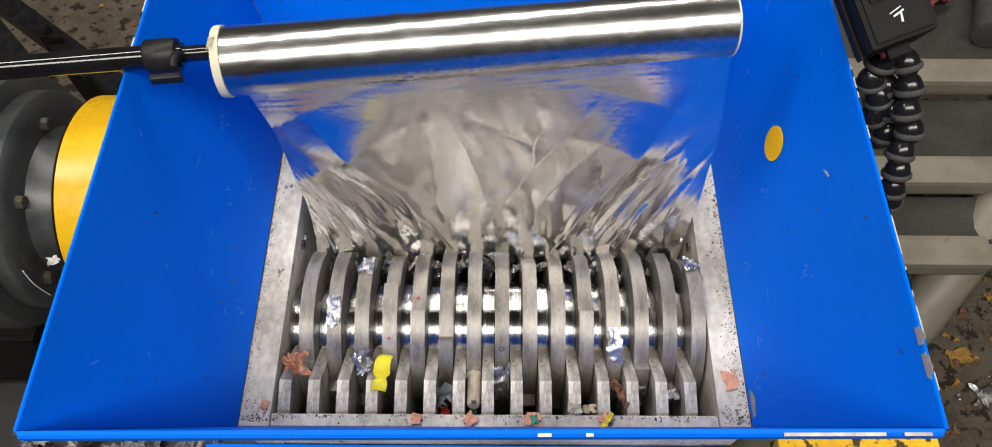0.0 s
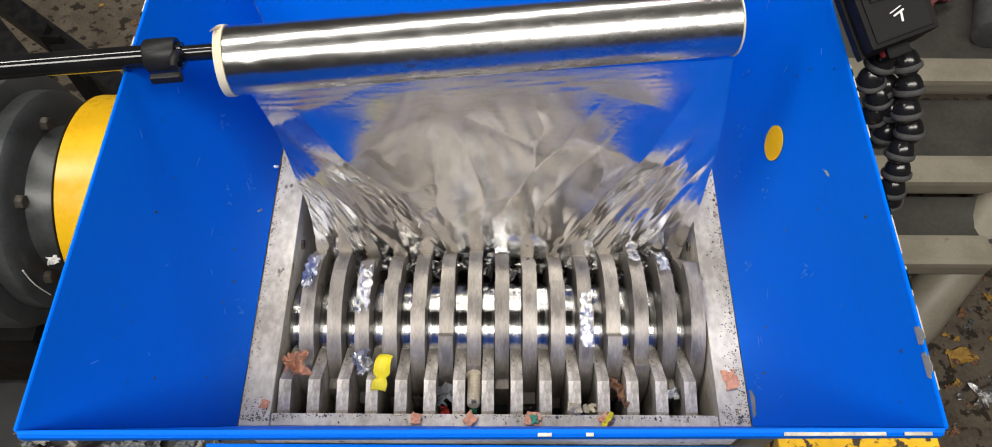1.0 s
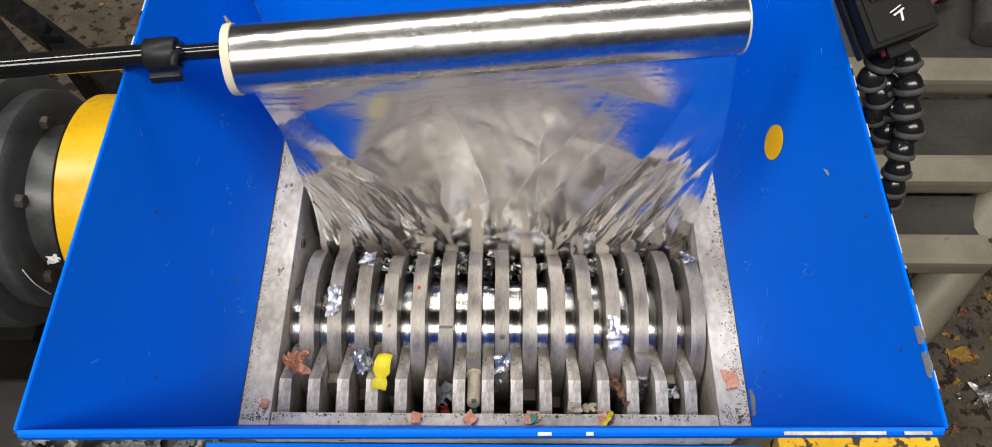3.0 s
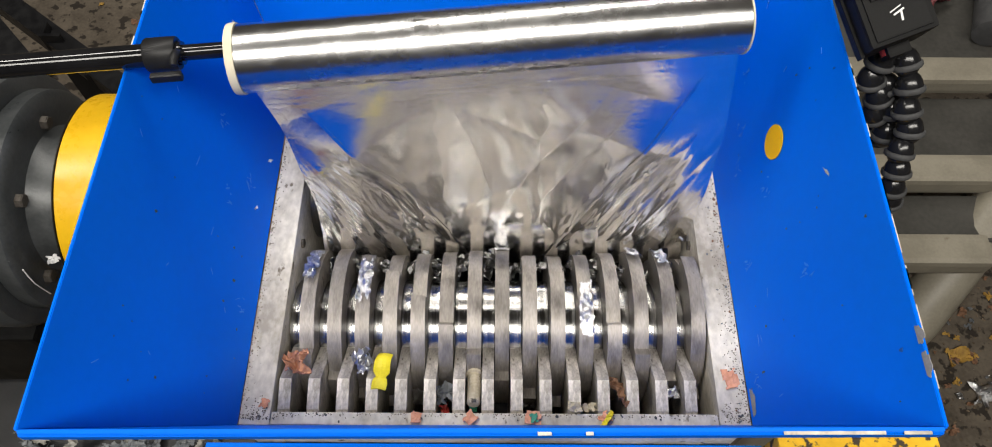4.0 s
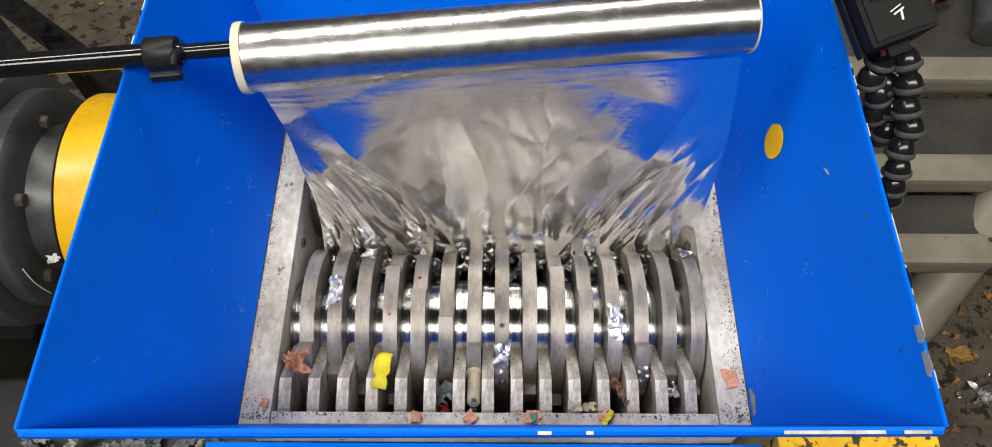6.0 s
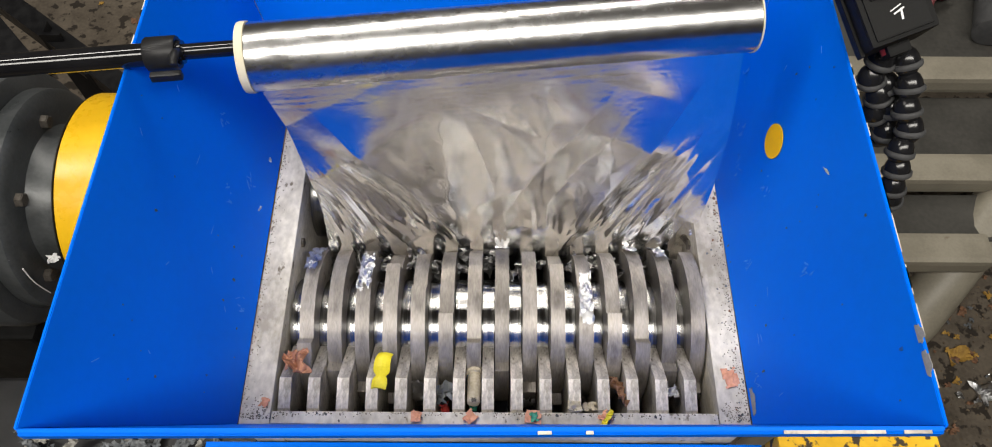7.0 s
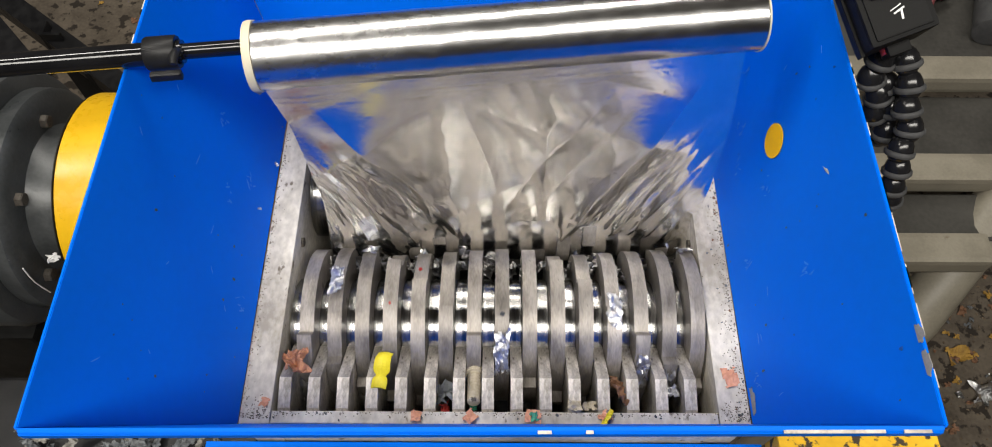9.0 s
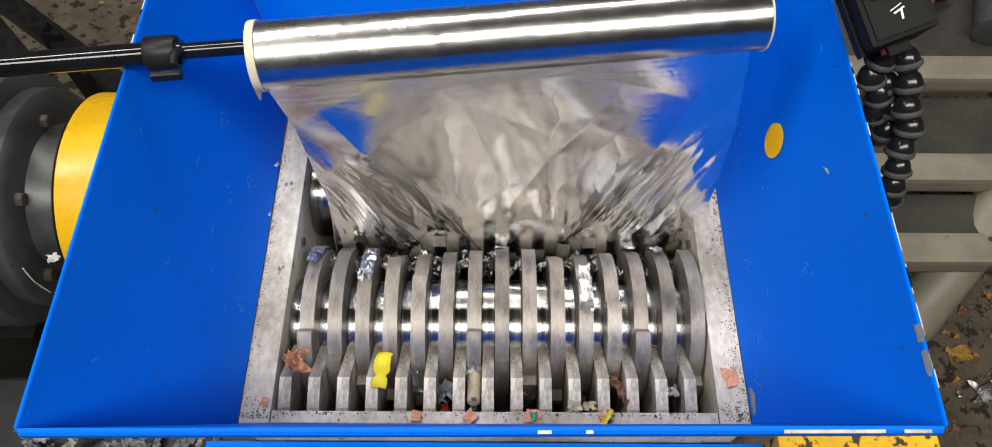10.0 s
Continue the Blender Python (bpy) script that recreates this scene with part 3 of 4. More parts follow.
# ---- drive on the left ----
def build_gearbox():
    g = thing("gearbox", "dark grey cast gear motor with flange bolts", "gear motor", at=pose(-0.315, 0.322, 0.78))
    part("housing", lathe([(-0.34, 0.06), (-0.32, 0.100), (-0.060, 0.104), (-0.053, 0.101), (-0.0515, 0.096)], 72), CAST, g, smooth=True)
    part("flange", lathe([(-0.053, 0.04), (-0.0505, 0.0865), (-0.048, 0.0885), (-0.036, 0.0880), (-0.0335, 0.0850), (-0.0325, 0.074), (-0.0325, 0.060), (-0.026, 0.056), (-0.006, 0.055), (-0.002, 0.03)], 72), CAST, g, smooth=True)
    first = None
    for k in range(6):
        a = radians(2 + 60 * k)
        m = pose(-0.0345, 0.068 * math.cos(a), 0.068 * math.sin(a))
        if first is None:
            first = part("bolt", lathe([(0, 0.0075), (0.0010, 0.0075), (0.0010, 0.0055), (0.0065, 0.0055), (0.0073, 0.0046)], 6), BOLT, g, "rusty hex bolt", at=m)
        else:
            shared("bolt", first, g, m)
    part("base", box(-0.34, -0.08, -0.09, 0.09, -0.78, -0.085, 0.004), CAMERABLACK, g)
    return g


build_gearbox()
guard = thing("coupling_guard", "yellow painted round coupling guard beside the hopper", "guard", at=pose(-0.3135, 0.322, 0.78))
part("drum_cover", lathe([(-0.0005, 0.070), (0, 0.0825), (0.0015, 0.0845), (0.118, 0.0845), (0.120, 0.0825), (0.120, 0.070)], 96, True), YELLOW, guard, smooth=True)
part("end_ring", lathe([(-0.0012, 0.0835), (-0.0012, 0.0700), (-0.0006, 0.0700), (-0.0006, 0.0835)], 72, True), BLACK, guard, "dark end ring")


rag = part("white_rag", scrap(0.010, 0.006, 0.003, 77, 8, fill=1.0), WHITE)
rag.matrix_basis = pose(-0.334, 0.2590, 0.797, 35, 0, 10)
tagged(rag, "small crumpled white scrap caught on the gearbox", "scrap")
tagged(part("wire", tube([(-0.345, 0.2432, 0.8114), (-0.345, 0.2415, 0.8020), (-0.345, 0.2406, 0.7929), (-0.345, 0.2412, 0.7820), (-0.345, 0.2423, 0.7701)], 0.0005, 8), WHITE, smooth=True), "thin pale wire beside the gearbox flange", "wire")


# ---- machine body under the hopper ----
YELLOWDIRT = surface("dirty_yellow_paint", (0.70, 0.38, 0.01), (0.86, 0.50, 0.015), 0.5, 0, 25, 200, 0.2, (0.05, 0.035, 0.02), 120, 0.56)
def build_body():
    b = thing("shredder_body", "yellow and blue welded steel machine body", "machine body")
    part("blue_apron", box(-0.20, 0.185, 0.090, 0.127, 0.62, CH - 0.02, 0.001), BLUE, b)
    part("yellow_cover", box(0.1862, 0.292, 0.066, 0.127, 0.55, CH + 0.01, 0.002), YELLOWDIRT, b)
    for x in (-0.17, 0.15):
        for y in (0.16, 0.36):
            part("leg", box(x - 0.02, x + 0.02, y - 0.02, y + 0.02, 0.0, CH - 0.165, 0.001), BLUE, b)
    return b


build_body()


def build_stand():
    s = thing("steel_stand", "black painted angle-iron stand on the floor", "stand")
    for p, q, r in (((-0.80, 0.85, 0.45), (-0.50, 0.535, 0.45), 0.026), ((-0.95, 1.07, 0.30), (-0.58, 0.79, 0.30), 0.018), ((-0.776, 0.93, 0.0), (-0.776, 0.93, 0.32), 0.016), ((-0.69, 0.86, 0.0), (-0.69, 0.86, 0.30), 0.014), ((-0.95, 0.72, 0.40), (-0.60, 0.66, 0.42), 0.016)):
        p, q = Vector(p), Vector(q)
        d = (q - p)
        m = Matrix.Translation(p) @ d.to_track_quat("X", "Z").to_matrix().to_4x4()
        bm = box(0, d.length, -r, r, -0.003, 0.003, 0.0006)
        add_box(bm, 0, d.length, -r, -r + 0.006, -2 * r, -0.003, 0.0006)
        part("angle_bar", bm, BLACK, s, at=m)
    part("cable", tube([(-0.90, 0.98, 0.12), (-0.84, 0.99, 0.15), (-0.78, 0.97, 0.15), (-0.72, 0.92, 0.12), (-0.70, 0.90, 0.02)], 0.006), BLACK, s, smooth=True)
    return s


build_stand()


# ---- action camera on a ball-jointed tripod ----
def build_action_camera():
    at = Vector((0.2020, 0.2870, 1.0340))
    m = Matrix.Translation(at) @ (Vector(EYE) - at).to_track_quat("Z", "Y").to_matrix().to_4x4() @ pose(0, 0, 0, -6, 17, 48)
    c = thing("action_camera", "small black action camera on a bendy tripod", "camera", at=m @ Matrix.Scale(0.84, 4))
    part("body", box(-0.0200, 0.0200, -0.0190, 0.0280, -0.046, 0.0, 0.0040), CAMERABLACK, c)
    part("side_door", box(-0.0165, 0.0170, -0.0160, 0.0240, -0.003, 0.0014, 0.0013), CAMERABLACK, c)
    part("latch", box(-0.0125, -0.004, 0.0085, 0.0195, 0.0010, 0.0032, 0.0010), CAMERABLACK, c)
    part("frame_rib", box(-0.0221, -0.0195, -0.0200, 0.0265, -0.034, -0.022, 0.0012), CAMERABLACK, c)
    part("mount", box(-0.007, 0.007, -0.026, -0.0185, -0.040, -0.020, 0.002), CAMERABLACK, c)
    part("red_ring", lathe([(-0.002, 0.006), (-0.002, 0.0085), (0.002, 0.0085), (0.002, 0.006)], 24, True), RED, c, "red ring", at=pose(0, -0.021, -0.030, 0, 0, 90))
    # plain printed marks
    for x0, x1, y0, y1, rz in ((-0.0038, 0.0030, -0.0029, -0.0018, 18), (0.0014, 0.0026, -0.0080, -0.0022, -8), (-0.0045, 0.0028, -0.0001, 0.0006, 18)):
        part("printed_mark", box(x0, x1, y0, y1, 0.0012, 0.00175), WHITE, c, at=pose(0, 0, 0, 0, 0, rz))
    return c


build_action_camera()


def build_tripod():
    t = thing("bendy_tripod", "black ball-jointed bendy tripod hooked on the hopper side", "tripod")
    ball0 = None
    legs = (((0.2175, 0.2951, 0.985), (0.2160, 0.2917, 0.973), (0.2249, 0.2888, 0.961), (0.2267, 0.2854, 0.949), (0.2400, 0.2872, 0.937), (0.2393, 0.2872, 0.925)),
            ((0.2316, 0.2943, 0.985), (0.2361, 0.2856, 0.9745), (0.2374, 0.2769, 0.964), (0.2425, 0.2706, 0.9535), (0.2398, 0.2625, 0.943), (0.2410, 0.2559, 0.9325), (0.2413, 0.2503, 0.922), (0.2435, 0.2481, 0.9115)),
            ((0.2290, 0.2930, 0.965), (0.2360, 0.2850, 0.953), (0.2370, 0.2790, 0.938)))
    for leg in legs:
        pts = [Vector(p) for p in leg]
        for k, p in enumerate(pts):
            d = (pts[min(k + 1, len(pts) - 1)] - pts[max(k - 1, 0)]).normalized()
            m = Matrix.Translation(p) @ d.to_track_quat("X", "Z").to_matrix().to_4x4()
            if ball0 is None:
                prof = [(-0.0088, 0.0028), (-0.0078, 0.0038), (-0.0058, 0.0058), (-0.003, 0.0070), (0.0, 0.0075), (0.0036, 0.0072), (0.0064, 0.0054), (0.0085, 0.0034)]
                ball0 = part("ball_joint", lathe(prof, 28), GLOSSBLACK, t, smooth=True, at=m)
                ring0 = part("rubber_ring", lathe([(0.0002, 0.0070), (0.0002, 0.0080), (0.0010, 0.0087), (0.0028, 0.0087), (0.0037, 0.0080), (0.0037, 0.0068)], 28, True), RUBBER, ball0, smooth=True)
            else:
                b = shared("ball_joint", ball0, t, m)
                shared("rubber_ring", ring0, b, Matrix())
    return t


build_tripod()


# ---- things on the floor beyond the hopper's right side ----
def build_rack():
    r = thing("plastic_rack", "dirty beige plastic rack with dark grey shelves", "rack")
    for y, z, x0, x1 in ((0.735, 0.45, 0.40, 1.05), (0.566, 0.45, 0.40, 1.05), (0.456, 0.43, 0.40, 0.635)):
        part("slat", box(x0, x1, y - 0.022, y + 0.022, z - 0.02, z + 0.012, 0.008), BEIGE, r)
    part("shelf", box(0.40, 1.05, 0.59, 0.71, 0.40, 0.425, 0.003), DARKGREY, r, "dark grey shelf")
    part("shelf", box(0.40, 1.05, 0.475, 0.545, 0.40, 0.425, 0.003), DARKGREY, r, "dark grey shelf")
    part("shelf", box(0.40, 1.05, 0.76, 1.05, 0.38, 0.425, 0.003), DARKGREY, r, "dark grey shelf")
    part("leg", tube([(0.78, 0.63, 0.44), (0.693, 0.549, 0.42), (0.621, 0.463, 0.38), (0.574, 0.405, 0.33), (0.50, 0.33, 0.20), (0.42, 0.28, 0.03)], 0.034, 20), BEIGE, r, smooth=True)
    part("leg", tube([(1.02, 0.76, 0.42), (1.02, 0.80, 0.0)], 0.03, 16), BEIGE, r)
    return r


build_rack()
FADEDRED = surface("faded_red", (0.10, 0.022, 0.026), (0.16, 0.04, 0.042), 0.6, 0, 40, 300, 0.3)


def build_crate(name, label, category, x, y, z, sx, sy, height, material, turn):
    """An open box with a lip."""
    t = thing(name, label, category, at=pose(x, y, z, 0, 0, turn))
    part("bottom", box(-sx / 2, sx / 2, -sy / 2, sy / 2, 0, 0.004, 0), material, t)
    w = 0.004
    for x0, x1, y0, y1 in ((-sx / 2, sx / 2, -sy / 2, -sy / 2 + w), (-sx / 2, sx / 2, sy / 2 - w, sy / 2), (-sx / 2, -sx / 2 + w, -sy / 2 + w, sy / 2 - w), (sx / 2 - w, sx / 2, -sy / 2 + w, sy / 2 - w)):
        part("wall", box(x0, x1, y0, y1, 0.0045, height, 0.001), material, t)
    return t


red_cloth = part("red_cloth", scrap(0.060, 0.045, 0.020, 611, 14, 0.002, 1.0, 0.2), FADEDRED, smooth=True)
red_cloth.matrix_basis = pose(0.672, 0.895, 0.440, 0, 0, 25)
tagged(red_cloth, "limp faded red cloth on the rack", "cloth")
build_crate("orange_tray", "orange plastic tray on the rack", "tray", 0.80, 0.80, 0.4255, 0.05, 0.05, 0.03, ORANGE, 10)
boot = thing("rubber_boot", "worn dark grey rubber boot lying on the rack", "boot", at=pose(0.752, 0.865, 0.4255 + 0.026, 0, 0, 72))
part("shaft", lathe([(-0.06, 0.020), (-0.058, 0.026), (-0.02, 0.025), (0.02, 0.023), (0.045, 0.026), (0.06, 0.018)], 20), RUBBER, boot, smooth=True)
part("foot", lathe([(-0.02, 0.014), (-0.014, 0.022), (0.02, 0.024), (0.05, 0.021), (0.065, 0.010)], 20), RUBBER, boot, smooth=True, at=pose(0.045, -0.03, -0.002, 0, 0, -70))


# ---- scraps ----
def lay(name, label, bm, material, m, category="scrap", group="scraps on the cutters"):
    ob = part(name, bm, material)
    ob.matrix_basis = m
    return tagged(ob, label, category, group)


def floor_litter():
    rnd = random.Random(12)
    for k in range(150):
        if k < 120:
            x, y = rnd.uniform(0.66, 1.0), rnd.uniform(0.20, 0.70)
        else:
            x, y = rnd.uniform(-1.2, -0.45), rnd.uniform(0.9, 1.7)
        kind = rnd.choice(("ochre", "foil", "brown", "brown", "brown", "grey", "grey", "grey"))
        mt, lb = {"ochre": (OCHRE, "torn ochre scrap on the concrete floor"), "foil": (SCRAPFOIL, "crumpled foil scrap on the concrete floor"), "brown": (BROWN, "dark brown scrap on the concrete floor"), "grey": (DULLGREY, "small grey scrap on the concrete floor")}[kind]
        s = rnd.uniform(0.005, 0.018)
        lay("floor_scrap", lb, scrap(s, s * rnd.uniform(0.7, 1.6), s * 0.22, k, 10, rag=0.8, fill=0.75), mt, pose(x, y, 0.004, rnd.uniform(-10, 10), rnd.uniform(-10, 10), rnd.uniform(0, 360)), group="scraps on the floor")
    lay("floor_scrap", "large torn ochre scrap on the concrete floor", scrap(0.050, 0.032, 0.010, 300, 16, rag=0.7, fill=0.8), OCHRE, pose(0.821, 0.466, 0.006, 0, 0, 15), group="scraps on the floor")
    lay("floor_scrap", "large crumpled foil scrap on the concrete floor", scrap(0.05, 0.04, 0.02, 301, 9), SCRAPFOIL, pose(0.849, 0.396, 0.006), group="scraps on the floor")


floor_litter()


def floor_debris():
    """Countless crumbs of shredded dirt on the floor."""
    rnd = random.Random(77)
    bm = bmesh.new()
    for k in range(1400):
        x, y = rnd.uniform(0.55, 1.10), rnd.uniform(0.10, 0.75)
        rad = rnd.uniform(0.0008, 0.0032) * (2.0 if k % 23 == 0 else 1.0)
        a0 = rnd.uniform(0, 6.28)
        tip = bm.verts.new((x + rnd.uniform(-rad, rad) * 0.5, y + rnd.uniform(-rad, rad) * 0.5, rad * rnd.uniform(0.3, 0.9)))
        ring = [bm.verts.new((x + rad * rnd.uniform(0.5, 1.5) * math.cos(a0 + 1.257 * i), y + rad * rnd.uniform(0.5, 1.5) * math.sin(a0 + 1.257 * i), 0.0002)) for i in range(5)]
        for i in range(5):
            bm.faces.new((tip, ring[i], ring[(i + 1) % 5]))
    tagged(part("floor_debris", bm, DEBRIS), "brown crumbs of shredded dirt on the concrete floor", "debris", kind="stuff")


DEBRIS = surface("floor_crumbs", (0.020, 0.015, 0.010), (0.20, 0.15, 0.10), 0.9, 0, 45, 200, 0.4, (0.42, 0.40, 0.36), 30, 0.66, mottle=0.5)
floor_debris()


GRIME = surface("grime", (0.07, 0.057, 0.042), (0.26, 0.22, 0.165), 0.9, 0, 300, 900, 0.3, mottle=0.9)


def chamber_scraps():
    """Scraps caught on the fingers and the front bar; they stay where they are."""
    def fx(i):
        return FINGER_X + (i - 1) * PITCH
    lay("copper_scrap", "crumpled copper-coloured scrap on a comb finger", scrap(0.014, 0.022, 0.006, 21, 9, fill=0.95, rag=0.2), COPPER, pose(fx(1) + 0.006, 0.170, CH + 0.0235, -25, 10, 10))
    bm = bmesh.new()
    rows = []
    for j in range(15):
        f = j / 14
        half = 0.0056 * (1 - 0.42 * math.exp(-((f - 0.30) / 0.09) ** 2)) * (0.86 + 0.14 * math.sin(math.pi * min(1, f * 1.1)))
        z = 0.0030 * math.sin(math.pi * f) + 0.0016 * math.sin(9 * f)
        y = -0.0135 + 0.027 * f
        top = [bm.verts.new((x * half + 0.0006 * math.sin(7 * f), y, z + 0.0014 * (1 - x * x))) for x in (-1, -0.5, 0, 0.5, 1)]
        low = [bm.verts.new((v.co.x, v.co.y, v.co.z - 0.0012)) for v in top]
        rows.append(top + low[::-1])
    for p, q in zip(rows, rows[1:]):
        for i in range(10):
            bm.faces.new((p[i], p[(i + 1) % 10], q[(i + 1) % 10], q[i]))
    bm.faces.new(rows[0][::-1])
    bm.faces.new(rows[-1])
    lay("yellow_scrap", "folded bright yellow plastic strip on a comb finger", bm, CANARY, pose(fx(4) + 0.0062, 0.1640, CH + 0.0235, -14, 0, -5))
    lay("sand_plug", "broken sand-coloured plastic plug between two fingers", lathe([(-0.017, 0.0030), (-0.016, 0.0044), (-0.006, 0.0047), (0.007, 0.0045), (0.0075, 0.0060), (0.0115, 0.0063), (0.0125, 0.0056)], 14), SAND, pose(fx(7) + 0.0098, 0.160, CH + 0.010, 0, 22, 90))
    lay("brown_scrap", "bent brown metal sliver between two fingers", scrap(0.008, 0.024, 0.006, 25, 6, fill=1.0), BROWN, pose(fx(12) + 0.0100, 0.155, CH + 0.014, -45, 30, -15))
    lay("grey_scrap", "torn grey scrap between two fingers", scrap(0.011, 0.017, 0.006, 26, 7), DULLGREY, pose(fx(6) + 0.0100, 0.153, CH + 0.008, -35, 0, 15))
    lay("red_scrap", "small red plastic scrap at the front bar", scrap(0.008, 0.007, 0.003, 27, 6), RED, pose(fx(6) + 0.0095, 0.1445, CH + 0.006, -20, 0, 0))
    lay("green_scrap", "small green plastic scrap at the front bar", scrap(0.006, 0.005, 0.002, 28, 6), GREEN, pose(fx(7) + 0.0095, 0.1445, CH + 0.008, -20, 0, 0))
    for k, (x, y, sz) in enumerate(((-0.0512, 0.1335, 0.009), (-0.0160, 0.1330, 0.009), (0.0245, 0.1338, 0.0115), (0.0712, 0.1335, 0.0075), (-0.1506, 0.1421, 0.006))):
        lay("orange_scrap", "flat orange plastic chip on the front bar", scrap(sz, sz * 1.05, 0.0012, 40 + k, 8, fill=0.85, rag=0.3), ORANGE, pose(x, y, DECK + 0.0012, -6, 4, 40 * k))
    lay("orange_scrap", "flat orange plastic chip on the side plate", scrap(0.010, 0.013, 0.0015, 51, 7), ORANGE, pose(0.1568, 0.1610, DECK + 0.0008, 0, 0, 10))
    lay("yellow_scrap", "thin yellow sliver on the front bar", scrap(0.003, 0.013, 0.001, 52, 4, fill=1.2), CANARY, pose(0.0725, 0.1325, DECK + 0.003, 0, 0, -35))
    lay("green_scrap", "small green chip on the front bar", scrap(0.005, 0.006, 0.001, 53, 5), GREEN, pose(0.0255, 0.1335, DECK + 0.0030, 0, 0, 10))
    lay("foil_ball", "crumpled foil between the last fingers", scrap(0.010, 0.013, 0.006, 54, 8), SCRAPFOIL, pose(fx(14) + 0.0098, 0.156, CH + 0.009, -35, 0, 0))
    lay("pale_scrap", "pale plastic crumb at the front bar", scrap(0.010, 0.007, 0.003, 55, 7), SAND, pose(fx(11), 0.1410, CH + 0.0225, -20, 0, 0))
    lay("pale_scrap", "pale plastic crumb at the front bar", scrap(0.009, 0.007, 0.003, 56, 7), SAND, pose(fx(11) + 0.0098, 0.1435, CH + 0.013, -20, 0, 0))
    rnd = random.Random(5)
    for k in range(48):
        if k % 3:
            y = rnd.uniform(0.132, 0.36)
            x = 0.1655 - abs(rnd.gauss(0, 0.004))
        else:
            x, y = rnd.uniform(-0.165, 0.165), rnd.uniform(0.1305, 0.1365)
        lay("dust_crumb", "dark crumb of dirt on the chamber frame", blob(rnd.uniform(0.0004, 0.0013), rnd.uniform(0.0004, 0.001), k, 7, 0.0006), (CAST, BROWN, DULLGREY)[k % 3], pose(x, y, DECK + 0.0001, 0, 0, rnd.uniform(0, 180)), "crumb", "crumbs on the chamber frame")
    # grime: countless small crumbs along the bar, the corners and the plates' outer edges
    bm = bmesh.new()
    for k in range(1300):
        sort = k % 5
        if sort < 2:
            x, y, z = 0.1655 - abs(rnd.gauss(0, 0.0045)), rnd.uniform(0.131, 0.395), DECK
        elif sort == 2:
            x, y, z = rnd.uniform(-0.146, 0.146), 0.1368 - abs(rnd.gauss(0, 0.0016)), DECK - 0.0006
        elif sort == 3:
            x, y, z = rnd.choice((-1, 1)) * (0.150 + rnd.gauss(0.006, 0.006)), 0.1315 + abs(rnd.gauss(0, 0.006)), DECK
        else:
            x, y, z = -0.1655 + abs(rnd.gauss(0, 0.0022)), rnd.uniform(0.131, 0.395), DECK
        if not (-0.1658 < x < 0.1658 and 0.1295 < y < 0.40):
            continue
        if abs(x) < 0.1465 and y > 0.1370:
            continue
        r = rnd.uniform(0.00018, 0.00062)
        tip = bm.verts.new((x + rnd.uniform(-r, r) * 0.4, y + rnd.uniform(-r, r) * 0.4, z + r * rnd.uniform(0.5, 1.1)))
        a0 = rnd.uniform(0, 6.28)
        ring = [bm.verts.new((x + r * rnd.uniform(0.7, 1.3) * math.cos(a0 + 1.257 * i), y + r * rnd.uniform(0.7, 1.3) * math.sin(a0 + 1.257 * i), z)) for i in range(5)]
        for i in range(5):
            bm.faces.new((tip, ring[i], ring[(i + 1) % 5]))
    tagged(part("grime", bm, GRIME), "dark crumbly grime on the chamber frame", "grime", kind="stuff")
    for k in range(44):
        x = -0.375 + 0.165 * rnd.random()
        lay("shredded_strip", "shredded pale strip in the heap under the hopper", scrap(0.005, rnd.uniform(0.02, 0.045), 0.004, 400 + k, 4), (STRAW, DULLGREY, DULLGREY)[k % 3], pose(x, rnd.uniform(0.085, 0.150), 0.694 + 0.004 * rnd.random() + 0.003 * (k % 4), rnd.uniform(-12, 12), rnd.uniform(-12, 12), rnd.uniform(0, 180)), "shredded strip", "heap of shredded strips")


chamber_scraps()
FALL = Vector((FINGER_X + 2 * PITCH + 0.0095, 0.172, CH + 0.017))
falling_foil = lay("foil_ball", "crumpled ball of foil between two fingers", scrap(0.013, 0.017, 0.009, 23, 12, fill=0.95), SCRAPFOIL, pose(*FALL, -30, 15, 20))
tagged(part("collecting_bin", box(-0.44, -0.19, 0.06, 0.20, 0.0, 0.690, 0.003), BLACK), "black collecting bin full of shredded strips", "bin")

# scraps of foil that ride round on the discs: disc, degrees at 0 s, size
RIDERS = ((1, 190, 0.010, 0.024), (2, 100, 0.009, 0.016), (3, 205, 0.010, 0.026), (3, 62, 0.010, 0.012), (8, 150, 0.011, 0.022), (11, 226, 0.010, 0.026), (12, 122, 0.010, 0.016),
          (13, 165, 0.010, 0.018), (14, 175, 0.009, 0.018), (15, 58, 0.010, 0.012), (5, 300, 0.010, 0.018), (9, 320, 0.010, 0.020), (7, 290, 0.010, 0.016))
riders = []
for k, (d, deg, wd, ln) in enumerate(RIDERS):
    bm = scrap(wd, ln * 1.5, 0.0026, 70 + k, 9, fill=0.92, rag=0.5)
    for v in bm.verts:
        a = v.co.y / 0.058
        r = 0.0590 + max(0, v.co.z) * 0.8
        v.co = Vector((v.co.x + DISC_X + (d - 1) * PITCH, r * math.cos(a + radians(deg)), r * math.sin(a + radians(deg))))
    ob = part("foil_scrap", bm, SCRAPFOIL)
    ob.matrix_basis = pose(0, SHAFT_Y, SHAFT_Z)
    tagged(ob, "crumpled foil scrap stuck on a cutter disc", "foil scrap", "foil scraps on the discs")
    riders.append(ob)


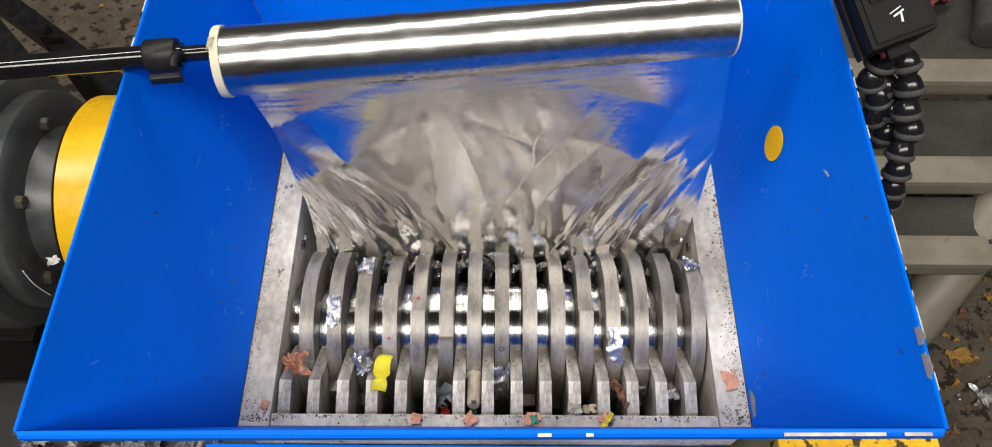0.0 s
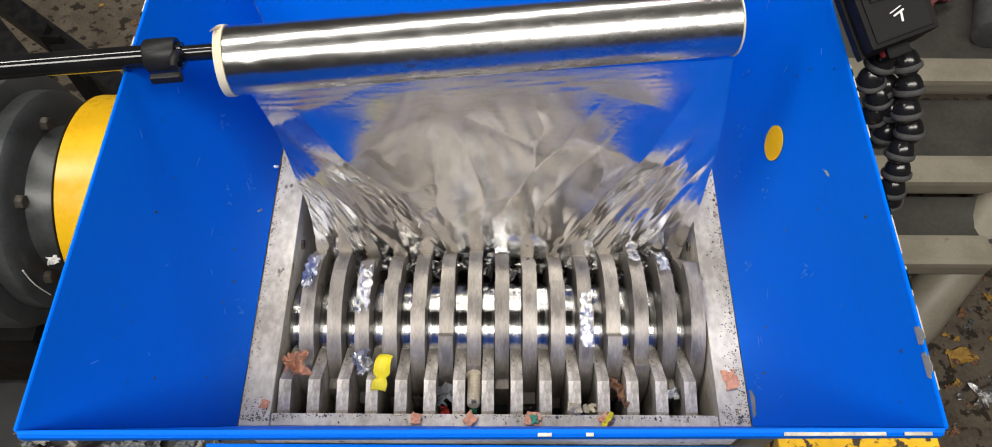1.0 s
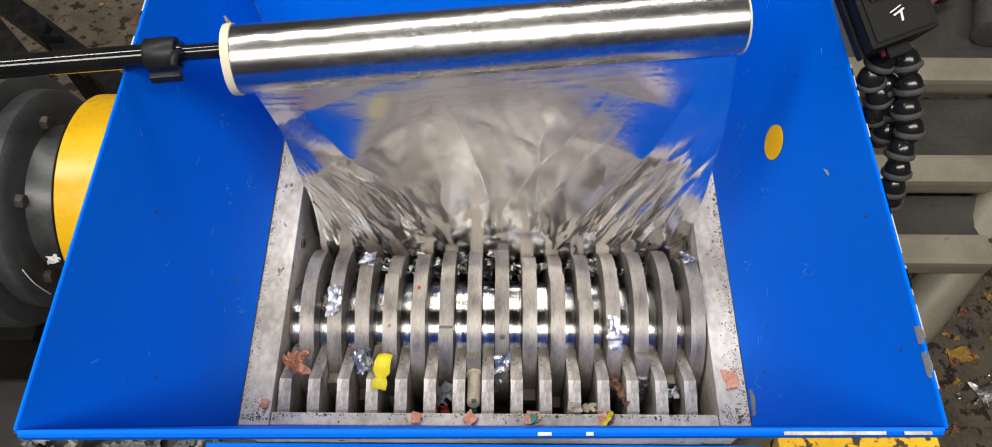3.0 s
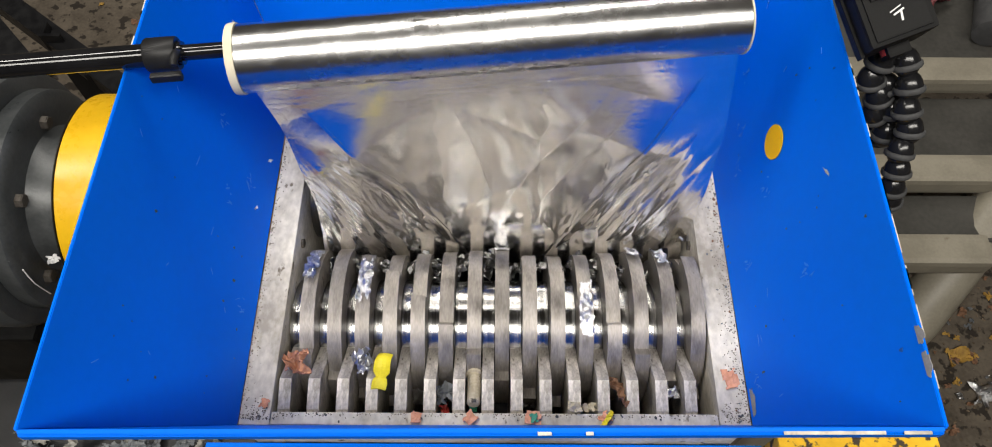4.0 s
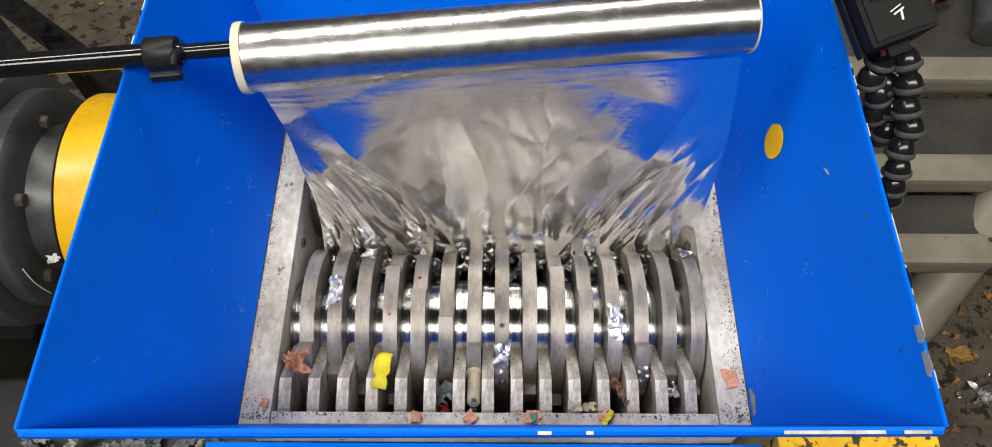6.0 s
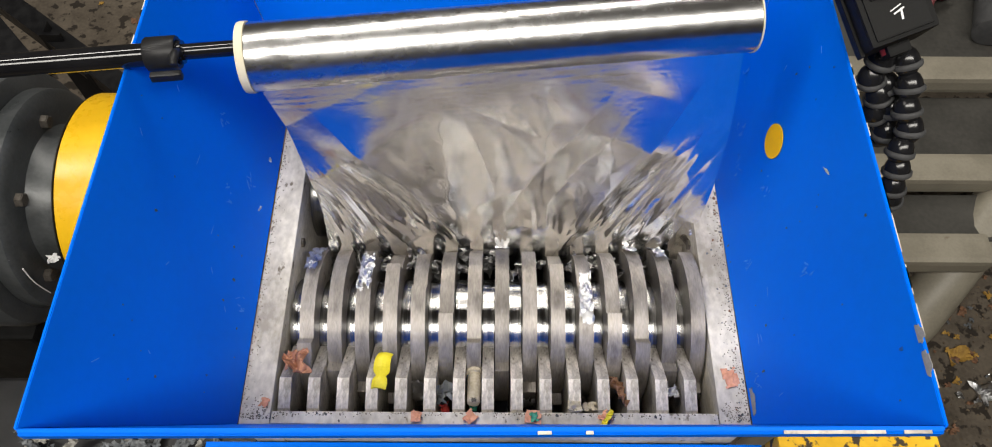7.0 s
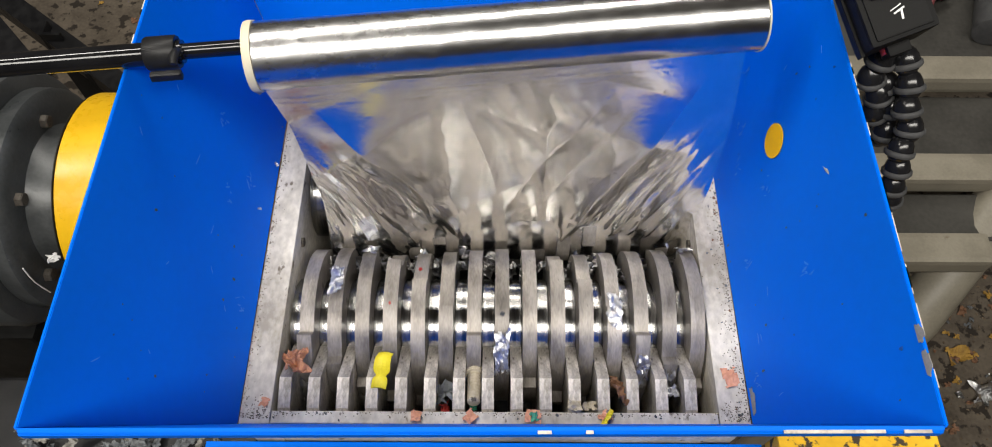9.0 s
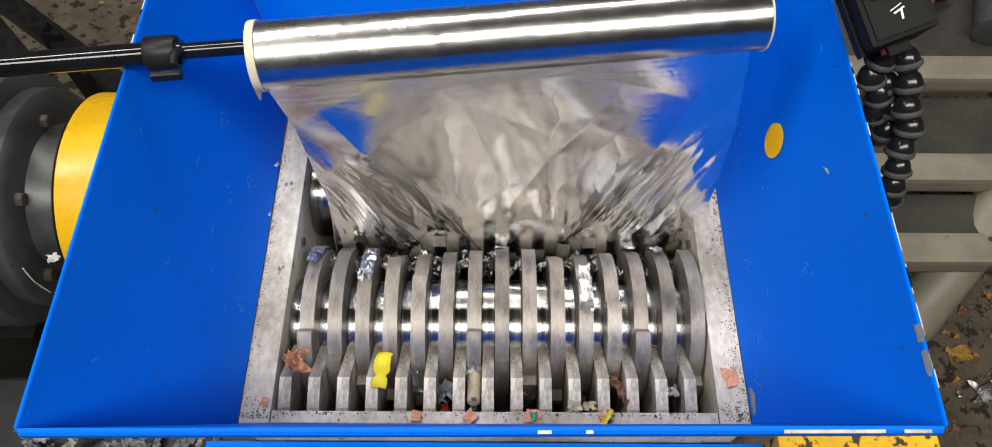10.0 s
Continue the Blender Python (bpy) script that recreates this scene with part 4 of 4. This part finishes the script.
for k, (d, deg, r) in enumerate(((5, 91, 0.0013), (4, 118, 0.0009), (8, 125, 0.0016))):
    a = radians(deg)
    bm = lathe([(-r, r * 0.4), (-r * 0.4, r), (r * 0.5, r * 0.9), (r * 1.1, r * 0.3)], 8)
    for v in bm.verts:
        v.co += Vector((DISC_X + (d - 1) * PITCH, 0.0590 * math.cos(a), 0.0590 * math.sin(a)))
    ob = part("plastic_crumb", bm, (RED, RED, CAST)[k], smooth=True)
    ob.matrix_basis = pose(0, SHAFT_Y, SHAFT_Z)
    tagged(ob, "tiny plastic crumb stuck on a cutter disc", "crumb", "crumbs on the discs")
    riders.append(ob)

# crumpled foil gathered in the nip, part of the sheet; the nip's shade is in its darker colour
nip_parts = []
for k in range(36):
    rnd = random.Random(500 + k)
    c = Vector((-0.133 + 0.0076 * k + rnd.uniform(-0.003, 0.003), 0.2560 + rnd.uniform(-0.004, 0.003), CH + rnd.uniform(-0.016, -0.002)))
    ob = part("foil_crumple", scrap(rnd.uniform(0.009, 0.015), rnd.uniform(0.012, 0.022), 0.006, 520 + k, 12, fill=1.0), SHADEDFOIL, foil_sheet, at=Matrix.Translation(c))
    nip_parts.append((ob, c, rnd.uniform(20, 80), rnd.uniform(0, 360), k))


# small flakes of foil that the cutters throw up and that fall back
FLAKES = ((-0.148, 0.240, 0.0), (-0.145, 0.275, 1.7), (0.120, 0.225, 0.4))
flakes = []
for k, (x, y, phase) in enumerate(FLAKES):
    ob = part("foil_flake", scrap(0.0014, 0.0032, 0.0010, 800 + k, 5), SCRAPFOIL)
    ob.matrix_basis = pose(x, y, CH + 0.03)
    tagged(ob, "tiny foil flake thrown up by the cutters", "foil flake", "flakes of foil")
    flakes.append((ob, x, y, phase))


# ---- what moves ----
def motions():
    ts = [0.2 * k for k in range(51)]
    walk(front_shaft, [(t, pose(0, SHAFT_Y, SHAFT_Z, -SPIN * t)) for t in ts])
    walk(rear_shaft, [(t, pose(0, REAR_Y, SHAFT_Z, SPIN * t)) for t in ts])
    for ob in riders:
        walk(ob, [(t, pose(0, SHAFT_Y, SHAFT_Z, -SPIN * t)) for t in ts])
    fine = [4 / 30 * k for k in range(76)]
    walk(foil_roll, [(t, roll_pose(t)) for t in fine])
    rnd = random.Random(9)
    quick = [0.1 * k for k in range(101)]
    shake = [(rnd.uniform(-1, 1), rnd.uniform(-1, 1), [rnd.uniform(-1, 1) for k in foil_parts]) for t in quick]
    mid = foil_parts[1][1]
    for ob, hinge, k in foil_parts:
        rows = []
        for t, (s1, s2, each) in zip(quick, shake):
            a = 1.0 * math.sin(5.1 * t + 0.4) + 1.7 * s1
            b = 0.8 * s2 + 0.6 * math.sin(3.7 * t)
            own = 0.22 * math.sin(4.3 * t + 2.0 * k) + 0.25 * each[k]
            slide = ROD_DIR * (ROLL_SLIDE * 0.60 * t / 10 + 0.001)
            rows.append((t, Matrix.Translation(mid + slide) @ pose(0, 0, 0, a, 0.5 * math.sin(2.3 * t), b) @ Matrix.Translation(hinge - mid) @ pose(0, 0, 0, own, 0, 0)))
        walk(ob, rows)
    for ob, c, lean, turn, k in nip_parts:
        rows = [(t, Matrix.Translation(c + Vector((0, 0.0015 * math.sin(7 * t + k), 0.002 * math.sin(6.1 * t + 2.3 * k)))) @ pose(0, 0, 0, 40 + 0.5 * lean + 14 * math.sin(5 * t + k), 10 * math.sin(4.3 * t + 1.7 * k), turn + 16 * math.sin(3.1 * t + k))) for t in ts]
        walk(ob, rows)
    walk(falling_foil, [(0.0, pose(*FALL, -30, 15, 20)), (4.1, pose(*FALL, -30, 15, 20)), (4.25, pose(FALL.x, FALL.y + 0.002, FALL.z - 0.02, -70, 15, 20)),
                        (4.5, pose(FALL.x, FALL.y + 0.004, FALL.z - 0.09, -80, 10, 20)), (10.0, pose(FALL.x, FALL.y + 0.004, FALL.z - 0.09, -80, 10, 20))])
    for k, (ob, x, y, phase) in enumerate(flakes):
        rows = []
        for t in ts:
            f = ((t + phase) % 1.6) / 1.6
            up = 4 * f * (1 - f)
            rows.append((t, pose(x - math.copysign(0.012, x) * (1 - up), y + 0.02 * (1 - up), CH + 0.035 + 0.075 * up, 50 * math.sin(9 * t + k), 40 * math.sin(7 * t), 60 * math.sin(5 * t))))
        walk(ob, rows)


motions()
